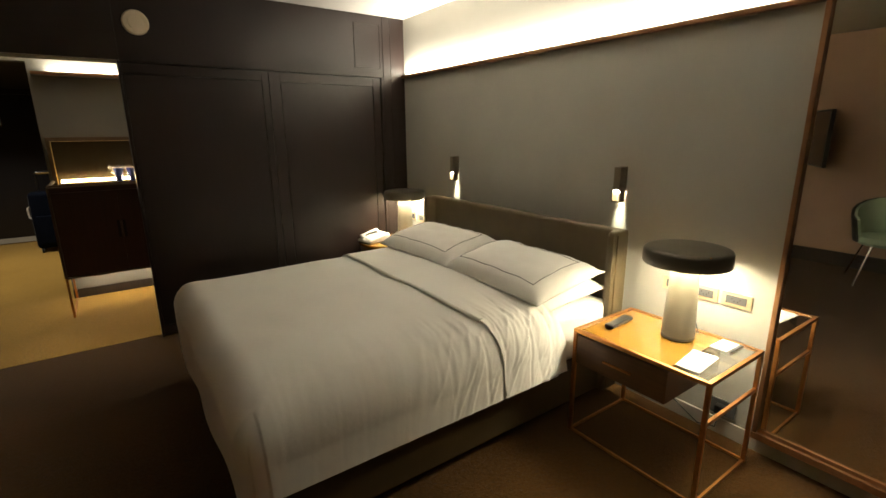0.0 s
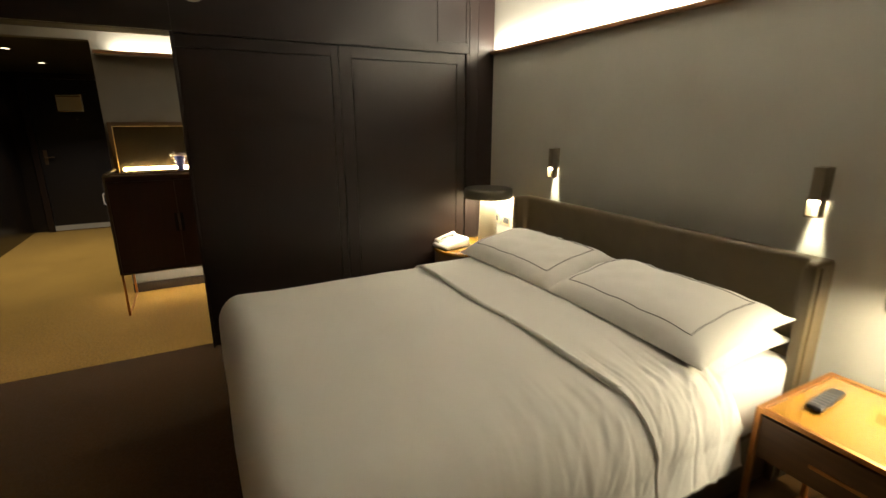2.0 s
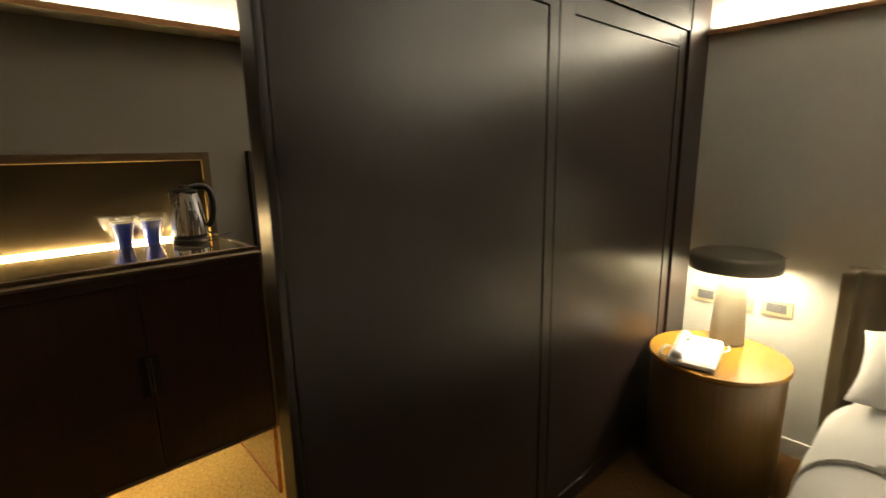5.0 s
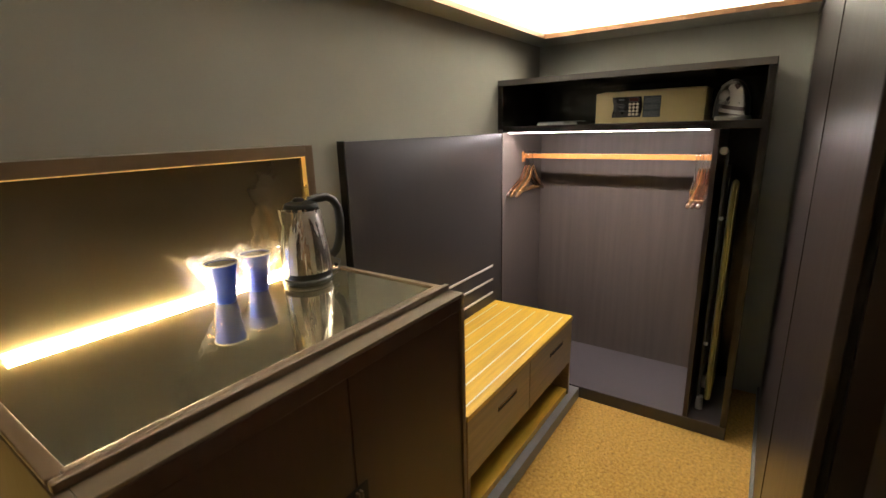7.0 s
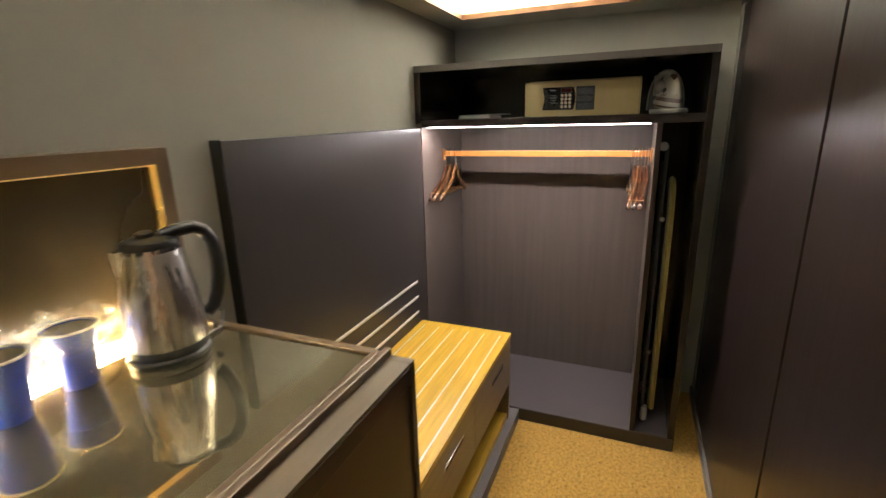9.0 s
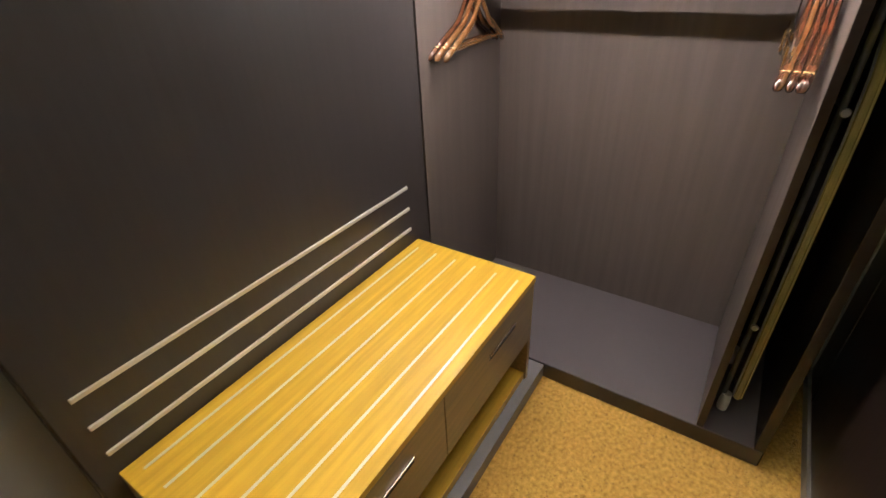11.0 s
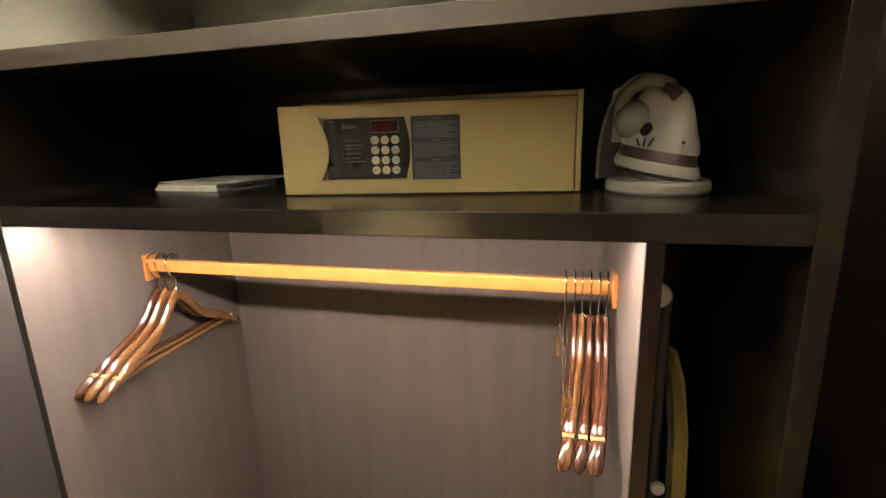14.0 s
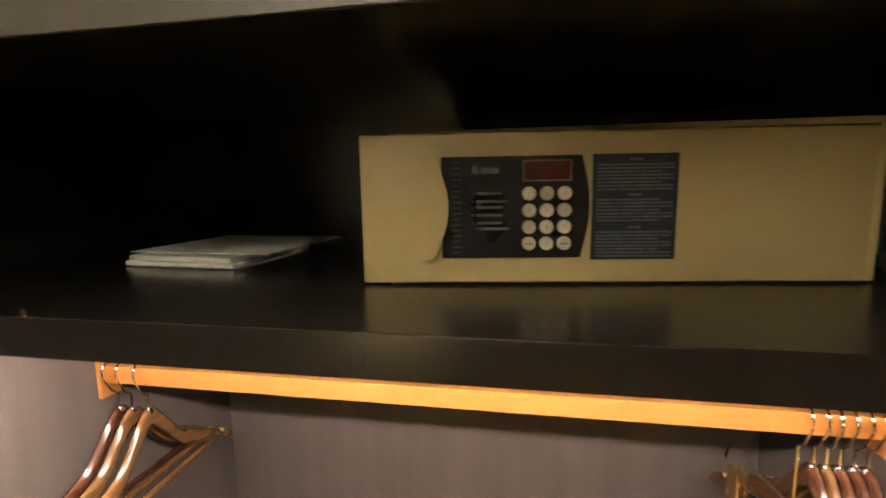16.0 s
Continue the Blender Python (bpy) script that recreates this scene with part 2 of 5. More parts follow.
PHONEB = mat("pale_blue_faceplate", (0.40, 0.47, 0.60), 0.3, var=0.05, bump=0)
DOORW = mat("entrance_door_veneer", (0.0105, 0.0090, 0.0100), 0.4, var=0.2, **V_GRAIN)
BULB = emit("warm_bulb_glow", (1.0, 0.86, 0.56), 170)
LAMPGLOW = emit("lamp_diffuser_glow", (1.0, 0.86, 0.58), 80)
LEDGOLD = emit("gold_led_strip", (1.0, 0.70, 0.31), 135)
LEDWHITE = emit("white_led_strip", (1.0, 0.83, 0.72), 96)
LEDUNDER = emit("under_cabinet_led", (1.0, 0.84, 0.60), 80)
DOWNL = emit("downlight_glow", (1.0, 0.8, 0.5), 4)


def carpet_material(name, dark, light):
    """Cut pile: fine mottling, sparse dark curls of yarn and a soft uneven relief."""
    m = mat(name, dark, 0.95, var=0.10, scale=70, bump=0, spec=0.05, second=light)
    nt = m.node_tree
    bs = nt.nodes["Principled BSDF"]
    tc = nt.nodes.new("ShaderNodeTexCoord")

    def noise_node(scale, detail, bend):
        n = nt.nodes.new("ShaderNodeTexNoise")
        n.inputs["Scale"].default_value, n.inputs["Detail"].default_value, n.inputs["Distortion"].default_value = scale, detail, bend
        nt.links.new(tc.outputs["Object"], n.inputs["Vector"])
        return n.outputs["Fac"]

    def maths(kind, a, b):
        n = nt.nodes.new("ShaderNodeMath")
        n.operation = kind
        for k, v in ((0, a), (1, b)):
            if isinstance(v, (int, float)):
                n.inputs[k].default_value = v
            else:
                nt.links.new(v, n.inputs[k])
        return n.outputs[0]

    line = maths("LESS_THAN", maths("ABSOLUTE", maths("SUBTRACT", noise_node(46, 1, 1.6), 0.5), 0.0), 0.016)
    some = maths("GREATER_THAN", noise_node(60, 1, 0.0), 0.56)
    curl = maths("MULTIPLY", line, some)
    shade = nt.nodes.new("ShaderNodeMixRGB")
    shade.blend_type = "MULTIPLY"
    old = bs.inputs["Base Color"].links[0].from_socket
    nt.links.new(maths("MULTIPLY", curl, 0.75), shade.inputs["Fac"])
    nt.links.new(old, shade.inputs[1])
    shade.inputs[2].default_value = (0.35, 0.30, 0.25, 1)
    nt.links.new(shade.outputs[0], bs.inputs["Base Color"])
    relief = maths("SUBTRACT", maths("ADD", noise_node(160, 5, 0.5), maths("MULTIPLY", noise_node(38, 2, 0.8), 0.9)), maths("MULTIPLY", curl, 0.6))
    bp = nt.nodes.new("ShaderNodeBump")
    bp.inputs["Strength"].default_value, bp.inputs["Distance"].default_value = 0.55, 0.008
    nt.links.new(relief, bp.inputs["Height"])
    nt.links.new(bp.outputs["Normal"], bs.inputs["Normal"])
    bs.inputs["Sheen Weight"].default_value = 0.15
    return m


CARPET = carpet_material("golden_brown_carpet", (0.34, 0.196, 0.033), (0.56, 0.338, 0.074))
# Bedroom pile coloured far darker, standing in for the dim light there.
CARPETB = carpet_material("shaded_bedroom_carpet", (0.063, 0.028, 0.004), (0.098, 0.046, 0.0077))

# ---------------------------------------------------------------- mesh helpers
ROOT = {}


def grow(bm, other):
    me = bpy.data.meshes.new("tmp")
    other.to_mesh(me)
    other.free()
    bm.from_mesh(me)
    bpy.data.meshes.remove(me)
    return bm


def box(a, b, bev=0.0, seg=2):
    bm = bmesh.new()
    bmesh.ops.create_cube(bm, size=1)
    for v in bm.verts:
        v.co = [min(a[i], b[i]) + abs(b[i] - a[i]) * (v.co[i] + 0.5) for i in range(3)]
    if bev:
        bmesh.ops.bevel(bm, geom=list(bm.edges), offset=bev, segments=seg, affect="EDGES", profile=0.6)
    return bm


def boxes(*list_of_boxes, bev=0.0):
    bm = bmesh.new()
    for a, b in list_of_boxes:
        grow(bm, box(a, b, bev))
    return bm


def moved(bm, m):
    bmesh.ops.transform(bm, matrix=m, verts=bm.verts)
    return bm


def skin(rings, closed=True, caps=True):
    """A surface through rings of points; a ring is closed or open."""
    bm = bmesh.new()
    vs = [[bm.verts.new(p) for p in ring] for ring in rings]
    n = len(vs[0])
    for a, b in zip(vs, vs[1:]):
        for i in range(n if closed else n - 1):
            j = (i + 1) % n
            bm.faces.new((a[i], a[j], b[j], b[i]))
    if caps and closed:
        bm.faces.new(list(reversed(vs[0])))
        bm.faces.new(vs[-1])
    bmesh.ops.recalc_face_normals(bm, faces=bm.faces)
    return bm


def lathe(profile, seg=32, at=(0, 0, 0)):
    """A solid of revolution round z from (radius, height) pairs."""
    rings = [[(at[0] + max(r, 0.0005) * math.cos(2 * math.pi * k / seg), at[1] + max(r, 0.0005) * math.sin(2 * math.pi * k / seg), at[2] + z)
              for k in range(seg)] for r, z in profile]
    return skin(rings)


def tube(points, r, seg=8):
    pts = [Vector(p) for p in points]
    rings, side = [], None
    for i, p in enumerate(pts):
        d = (pts[min(i + 1, len(pts) - 1)] - pts[max(i - 1, 0)]).normalized()
        if side is None:
            side = d.orthogonal().normalized()
        side = (side - d * side.dot(d)).normalized()
        up = d.cross(side)
        rings.append([p + r * (math.cos(2 * math.pi * k / seg) * side + math.sin(2 * math.pi * k / seg) * up) for k in range(seg)])
    return skin(rings)


def arc(c, r, a0, a1, n, plane="xz"):
    """Points on an arc round c, angles in degrees, in a plane of two axes."""
    out = []
    for k in range(n + 1):
        t = radians(a0 + (a1 - a0) * k / n)
        p = list(c)
        p["xyz".index(plane[0])] += r * math.cos(t)
        p["xyz".index(plane[1])] += r * math.sin(t)
        out.append(p)
    return out


def link_mesh(name, bm, material, smooth):
    me = bpy.data.meshes.new(name)
    bm.to_mesh(me)
    bm.free()
    me.materials.append(material)
    if smooth:
        for p in me.polygons:
            p.use_smooth = True
        me.set_sharp_from_angle(angle=radians(smooth if smooth > 1 else 40))
    return new(name, me)


def thing(name, label, category, at=None, local=False, group="", kind=""):
    """An Empty that carries the parts of one thing. With local, its parts are given in its own space."""
    ob = new(name)
    ob.empty_display_size = 0.05
    m = at if isinstance(at, Matrix) else Matrix.Translation(at or (0, 0, 0))
    ob.matrix_basis = m
    ROOT[ob.name] = Matrix() if local else m.inverted()
    return tagged(ob, label, category, group, kind)


def part(name, bm, material, parent, label="", smooth=0):
    inv = ROOT[parent.name]
    bmesh.ops.transform(bm, matrix=inv, verts=bm.verts)
    ob = link_mesh(name, bm, material, smooth)
    ob.parent = parent
    ROOT[ob.name] = inv
    if label:
        ob["label"] = label
    return ob


def solid(name, bm, material, label, category, smooth=0, group="", kind=""):
    """A thing that is one mesh."""
    ob = link_mesh(name, bm, material, smooth)
    ROOT[ob.name] = Matrix()
    return tagged(ob, label, category, group, kind)


def setting(name, bm, material, label, smooth=0):
    return solid(name, bm, material, label, "structure", smooth, kind="structure")


# ---------------------------------------------------------------- large structure
XW = 2.41      # bed-side wall
YP0, YP1 = 4.0, 4.14   # partition
YN = 5.55      # alcove's long wall
XL = -1.95     # wall opposite the bed head
XE = 2.47      # alcove's end wall
setting("floor", boxes(((XL - 0.1, -2.4, -0.12), (2.7, 4.078, 0.0))), CARPETB, "cut-pile carpet of the bedroom, coloured darker for its dim light")
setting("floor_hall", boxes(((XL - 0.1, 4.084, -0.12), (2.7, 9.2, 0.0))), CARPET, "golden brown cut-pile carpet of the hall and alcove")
setting("floor_seam", boxes(((XL, 4.078, -0.12), (0.175, 4.084, -0.004))), BLACKGAP, "dark seam between two lengths of carpet")
setting("wall_bed", boxes(((XW, -2.4, 0), (XW + 0.3, YP1, 2.53))), WALLP, "taupe wallcovering behind the bed head")
setting("wall_rear", boxes(((XL - 0.1, -2.5, 0), (XW + 0.3, -2.4, 2.53))), WALLB, "plain beige rear wall of the bedroom")
setting("wall_opposite", boxes(((XL - 0.1, -2.4, 0), (XL, YP0, 2.53))), WALLB, "plain brown-beige wall opposite the bed")
setting("wall_hall_left", boxes(((XL - 0.1, YP0, 0), (XL, 9.2, 2.53))), SHELFD, "dark wood panelled hall wall")
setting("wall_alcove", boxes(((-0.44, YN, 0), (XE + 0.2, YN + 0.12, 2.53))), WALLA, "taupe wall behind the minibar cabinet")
setting("wall_alcove_end", boxes(((XE, YP1, 0), (XE + 0.24, YN, 2.53))), WALLP, "taupe end wall of the dressing alcove")
setting("wall_hall_right", boxes(((-0.44, YN + 0.12, 0), (-0.32, 9.2, 2.53))), SHELFD, "dark wood panelled hall side wall")
setting("wall_hall_end", boxes(((XL - 0.1, 9.06, 0), (-0.32, 9.2, 2.53))), SHELFD, "dark wall round the entrance door")
setting("ceiling", boxes(((XL - 0.1, -2.5, 2.53), (2.7, YP1, 2.63))), CEIL, "white bedroom ceiling, coloured greyer to dim its bounce")
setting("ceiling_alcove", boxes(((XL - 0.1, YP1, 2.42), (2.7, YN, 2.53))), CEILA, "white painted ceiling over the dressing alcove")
setting("ceiling_hall", boxes(((XL - 0.1, YN + 0.12, 2.16), (-0.32, 9.2, 2.26))), CEILD, "dark brown lowered hall ceiling")
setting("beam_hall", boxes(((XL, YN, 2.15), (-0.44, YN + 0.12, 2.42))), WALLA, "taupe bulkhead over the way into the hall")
# cove ledges
setting("trim_ledge_bed", boxes(((2.374, 0.76, 2.022), (XW, YP0 - 0.002, 2.042)), bev=0.002), TRIMW,
        "copper-toned cove light ledge along the bed wall")
setting("trim_ledge_alcove", boxes(((-0.41, 5.4135, 2.038), (2.2085, YN, 2.055)), ((2.2085, YP1 + 0.0045, 2.038), (XE, YN, 2.055)),
                                   ((-0.41, 5.4135, 2.055), (2.2085, 5.4185, 2.060)), ((2.2085, YP1 + 0.0045, 2.055), (2.2135, 5.4185, 2.060))), WALLP,
        "taupe cove light ledge round the dressing alcove")
setting("trim_ledge_edge", boxes(((-0.41, 5.405, 2.037), (2.200, 5.413, 2.062)), ((2.200, YP1 + 0.0045, 2.037), (2.208, 5.413, 2.062))), TRIMW, "copper-toned edge of the alcove ledge")
# skirtings
setting("baseboard_bed", boxes(((XW - 0.012, -2.4, 0), (XW, YP0, 0.085)), bev=0.002), SKIRT, "pale skirting board under the bed wall")
setting("baseboard_alcove", boxes(((-0.44, YN - 0.012, 0), (0.66, YN, 0.085)), bev=0.002), SKIRTD, "dark skirting board behind the cabinet legs")
setting("baseboard_opposite", boxes(((XL, -2.4, 0), (XL + 0.014, YP0, 0.16)), bev=0.002), SKIRTD, "dark skirting board of the opposite wall")
setting("baseboard_partition", boxes(((0.302, YP1, 0), (XE, YP1 + 0.012, 0.05)), bev=0.002), PLINTH, "slim grey skirting along the partition")

# partition between bed and alcove: core, two framed door panels, jamb, upper band
wall = setting("wall_partition", boxes(((0.178, YP0 + 0.03, 0), (0.30, 4.068, 2.022)), ((0.30, YP0 + 0.03, 0), (XW, YP1 - 0.03, 2.022)), ((0.178, YP0 + 0.03, 2.022), (XW, YP1 - 0.03, 2.53)), ((XL, YP0 + 0.004, 2.028), (0.178, 4.198, 2.53))), WENGE,
               "dark stained wood partition with framed panels and header")


def framed_panel(x0, x1, z0, z1, left, stile, top, bottom, y, face):
    """A panel with a raised frame round it; face -1 looks to the bed, 1 to the alcove."""
    d = 0.018 * face
    fr = boxes(((x0, y - d, z0), (x0 + left, y, z1)), ((x1 - stile, y - d, z0), (x1, y, z1)),
               ((x0 + left, y - d, z1 - top), (x1 - stile, y, z1)), ((x0 + left, y - d, z0), (x1 - stile, y, z0 + bottom)), bev=0.0015)
    ob = part("panel_frame", fr, WENGE, wall)
    g = 0.0035
    part("panel_field", box((x0 + left + g, y - d, z0 + bottom + g), (x1 - stile - g, y - 0.003 * face, z1 - top - g), 0.002), WENGE, ob)
    part("panel_groove", box((x0 + left - 0.002, y - d * 0.9, z0 + bottom - 0.002), (x1 - stile + 0.002, y - d * 0.6, z1 - top + 0.002)), BLACKGAP, ob)


part("panel_backing", box((0.18, YP0 + 0.014, 0.012), (2.39, YP0 + 0.03, 2.53)), BLACKGAP, wall)
framed_panel(0.170, 1.151, 0.02, 2.006, 0.012, 0.050, 0.068, 0.075, YP0, -1)
framed_panel(1.156, 2.148, 0.02, 2.006, 0.088, 0.072, 0.072, 0.075, YP0, -1)
part("jamb", boxes(((2.156, YP0 - 0.012, 0), (2.182, YP0 + 0.02, 2.012)), ((2.187, YP0 - 0.004, 0), (2.262, YP0 + 0.02, 2.53)), ((2.266, YP0, 0), (XW, YP0 + 0.02, 2.53)), bev=0.002), WENGE, wall)
part("upper_panel", boxes(((0.178, YP0 + 0.001, 2.016), (1.909, YP0 + 0.02, 2.53)), ((1.912, YP0 + 0.001, 2.0905), (2.155, YP0 + 0.02, 2.4555)),
                          ((1.904, YP0 + 0.001, 2.016), (2.188, YP0 + 0.02, 2.090)), ((1.904, YP0 + 0.001, 2.456), (2.188, YP0 + 0.02, 2.53)),
                          ((2.158, YP0 + 0.001, 2.090), (2.188, YP0 + 0.02, 2.456)), bev=0.001), WENGE, wall)
part("header_panel", boxes(((XL, YP0, 2.024), (0.1765, YP0 + 0.02, 2.53)), bev=0.001), WENGE, wall)
part("header_edge", box((XL, YP0 + 0.02, 2.022), (0.174, 4.20, 2.028)), BLACKGAP, wall)
part("end_post", box((0.162, YP0 - 0.002, 0), (0.176, 4.070, 2.021), 0.002), WENGE, wall)
part("panel_backing", box((0.31, YP1 - 0.03, 0.012), (XE, YP1 - 0.018, 2.42)), BLACKGAP, wall)
part("back_panel", box((0.302, YP1 - 0.018, 0.02), (1.099, YP1 - 0.002, 2.01), 0.002), WENGE, wall)
part("back_panel", box((1.110, YP1 - 0.016, 0.02), (2.232, YP1, 2.01), 0.002), WENGE, wall)
part("back_panel", box((2.262, YP1 - 0.018, 0.02), (XE, YP1 - 0.004, 2.01), 0.002), WENGE, wall)
part("back_panel", box((2.241, YP1 - 0.018, 0.02), (2.254, YP1 - 0.001, 2.01), 0.002), WENGE, wall)
part("back_upper_panel", box((0.184, YP1 - 0.018, 2.022), (XE, YP1 + 0.004, 2.42), 0.002), WENGE, wall)

# entrance door at the hall's end
door = thing("door_1", "dark veneered entrance door, closed", "door", (-1.15, 9.05, 0), kind="structure")
part("door_leaf", box((-1.70, 9.01, 0.012), (-0.62, 9.055, 2.08), 0.003), DOORW, door)
part("door_frame", boxes(((-1.78, 9.0, 0), (-1.705, 9.06, 2.15)), ((-0.615, 9.0, 0), (-0.54, 9.06, 2.15)), ((-1.705, 9.0, 2.085), (-0.615, 9.06, 2.15)), bev=0.003), WENGE, door)
part("kick_plate", box((-1.70, 9.004, 0.012), (-0.62, 9.01, 0.085), 0.001), SKIRT, door, "pale strip along the foot of the door")
h = part("door_handle", boxes(((-1.655, 9.0, 0.95), (-1.615, 9.01, 1.15)), bev=0.003), FRAMEB, door)
part("lever", tube([(-1.635, 9.0, 1.05), (-1.635, 8.96, 1.05), (-1.53, 8.955, 1.05)], 0.009), FRAMEB, h, smooth=1)
part("peephole", moved(lathe([(0.012, 0), (0.012, 0.006), (0.004, 0.008)], 16), pose(-1.2, 9.01, 1.56, 90, 0, 0)), CHROME, door, smooth=1)
notice = thing("evacuation_notice", "white framed safety notice on the entrance door", "sign", (-1.2, 9.0, 1.66))
part("frame", box((-1.405, 8.997, 1.66), (-1.100, 9.01, 1.89), 0.002), STEEL, notice)
part("sheet", box((-1.393, 8.994, 1.672), (-1.112, 8.998, 1.878)), PAPER, notice)
part("printed_bar", boxes(((-1.385, 8.992, 1.855), (-1.120, 8.995, 1.868))), GREYP, notice)

# ---------------------------------------------------------------- bedroom: fixtures on walls and ceiling
sp = thing("ceiling_speaker", "round cream speaker disc on the dark header", "speaker", pose(0.305, YP0 + 0.001, 2.268, 90, 0, 0), local=True)
part("rim", lathe([(0.080, 0), (0.080, 0.012), (0.072, 0.020), (0.050, 0.016)], 40), CREAMP, sp, smooth=1)
part("grille", lathe([(0.048, 0.010), (0.044, 0.020), (0.020, 0.024), (0.0, 0.024)], 40), CREAMP, sp, smooth=1)


def switch_plate(y0, y1, z0, z1, kind, material=PLATEB):
    """A metal wall plate with a grey insert; kind is what the insert carries."""
    th = thing("wall_plate", f"satin brass wall plate with grey {kind} beside the bed", "switch plate" if kind == "switch" else "socket", (XW, (y0 + y1) / 2, z0), group="wall plates")
    pl = part("plate", box((XW - 0.009, y0, z0), (XW, y1, z1), 0.002), material, th)
    m = 0.022
    part("insert", box((XW - 0.011, y0 + m, z0 + 0.016), (XW - 0.004, y1 - m, z1 - 0.016), 0.0015), GREYP, th)
    c, zc = (y0 + y1) / 2, (z0 + z1) / 2
    if kind == "socket":
        for dy, dz in ((-0.018, 0.005), (-0.008, -0.006), (0.018, 0.005), (0.008, -0.006)):
            part("socket_hole", box((XW - 0.0115, c + dy - 0.002, zc + dz - 0.004), (XW - 0.0105, c + dy + 0.002, zc + dz + 0.004)), BLACKGAP, th)
    else:
        part("rocker", box((XW - 0.014, c - 0.014, zc - 0.016), (XW - 0.008, c + 0.014, zc + 0.016), 0.002), GREYP, th)
    return th


switch_plate(1.165, 1.292, 0.695, 0.768, "switch")
switch_plate(1.004, 1.127, 0.692, 0.764, "socket")
switch_plate(0.850, 0.988, 0.694, 0.766, "socket")
switch_plate(3.838, 3.958, 0.692, 0.770, "socket")
switch_plate(3.682, 3.802, 0.690, 0.768, "socket")
switch_plate(3.520, 3.648, 0.690, 0.766, "switch")
low = thing("floor_socket", "dark wall socket with a plug above the skirting", "socket", (XW, 0.9, 0.11))
part("plate", box((XW - 0.012, 0.845, 0.11), (XW, 0.965, 0.192), 0.002), GREYP, low)
part("plug", box((XW - 0.05, 0.885, 0.125), (XW - 0.012, 0.93, 0.172), 0.006), BLACKP, low, smooth=1)
part("cable", tube([(XW - 0.045, 0.905, 0.125), (XW - 0.06, 0.91, 0.06), (XW - 0.05, 1.0, 0.03), (XW - 0.04, 1.15, 0.10), (XW - 0.03, 1.17, 0.13)], 0.003), BLACKP, low, smooth=1)


def sconce(y):
    s = thing("wall_sconce", "slim bronze reading sconce glowing over the headboard", "wall lamp", (XW, y, 1.135), group="reading sconces")
    w = 0.026
    part("back_plate", box((2.400, y - w, 1.200), (XW, y + w, 1.336), 0.002), SCONCE, s)
    part("body", box((2.352, y - 0.021, 1.205), (2.400, y + 0.021, 1.334), 0.003), SCONCE, s)
    part("open_frame", boxes(((2.352, y - w, 1.136), (2.400, y - w + 0.006, 1.215)), ((2.352, y + w - 0.006, 1.136), (2.400, y + w, 1.215)),
                             ((2.352, y - w, 1.136), (2.358, y + w, 1.144)), bev=0.001), SCONCE, s)
    part("bulb", lathe([(0.0, 1.188), (0.010, 1.190), (0.015, 1.197), (0.015, 1.206)], 20, (2.376, y, 0)), BULB, s, "lit warm bulb", smooth=1)
    return s


sconce(1.598)
sconce(3.178)

# tall mirror beside the nightstand
mir = thing("wall_mirror", "tall wall mirror in a copper-toned frame", "mirror", (XW, -0.3, 0.09))
y0, y1 = -1.3, 0.748
part("frame", boxes(((2.350, y1 - 0.020, 0.095), (XW - 0.013, y1, 2.40)), ((2.345, y0, 0.095), (XW - 0.013, y0 + 0.028, 2.40)),
                    ((2.345, y0, 0.095), (XW - 0.013, y1, 0.128)), ((2.345, y0, 2.372), (XW - 0.013, y1, 2.40)), bev=0.002), TRIMW, mir)
part("frame_step", boxes(((2.362, y0 + 0.028, 0.128), (2.385, y1 - 0.020, 0.146)), bev=0.002), TRIMW, mir)
part("mirror_glass", box((2.372, y0 + 0.02, 0.10), (2.384, y1 - 0.015, 2.39)), MIRROR, mir)

# things that only the mirror shows
ch = thing("desk_chair", "mint green upholstered tub chair on thin metal legs", "chair", pose(-1.50, 1.12, 0, 0, 0, 68) @ Matrix.Scale(1.0, 4), local=True)


def tub(inner):
    rings = []
    for k in range(13):
        a = radians(-20 + 220 * k / 12)
        back = 0.5 + 0.5 * math.sin(a)
        hgt = 0.60 + 0.24 * max(0, back) ** 1.5
        r0, r1 = (0.235, 0.285) if inner else (0.262, 0.312)
        ring = []
        for f in range(6):
            z = 0.42 + (hgt - 0.42) * f / 5
            r = r0 + (r1 - r0) * f / 5
            ring.append((r * math.cos(a), r * math.sin(a), z))
        for f in range(5, -1, -1):
            z = 0.42 + (hgt - 0.42) * f / 5
            r = r0 + (r1 - r0) * f / 5 + 0.022
            ring.append((r * math.cos(a), r * math.sin(a), z))
        rings.append(ring)
    return skin(rings)


part("backrest", tub(True), GREEN, ch, smooth=1)
part("outer_shell", tub(False), CHAIRG, ch, "grey felt outer shell", smooth=1)
part("seat", lathe([(0.0, 0.40), (0.24, 0.40), (0.265, 0.43), (0.255, 0.475), (0.20, 0.49), (0.0, 0.492)], 28), GREEN, ch, smooth=1)
for sx in (-1, 1):
    for sy in (-1, 1):
        part("leg", tube([(sx * 0.15, sy * 0.15, 0.41), (sx * 0.25, sy * 0.25, 0.0)], 0.009), STEEL, ch, smooth=1)
tv = thing("television", "black flat television swung out on a wall arm", "television", pose(-1.58, 1.90, 1.43, 0, 0, -30), local=True)
part("panel", box((-0.45, -0.02, -0.29), (0.45, 0.02, 0.29), 0.006), BLACKP, tv)
part("screen", box((-0.435, 0.019, -0.275), (0.435, 0.0225, 0.275)), SCREEN, tv)
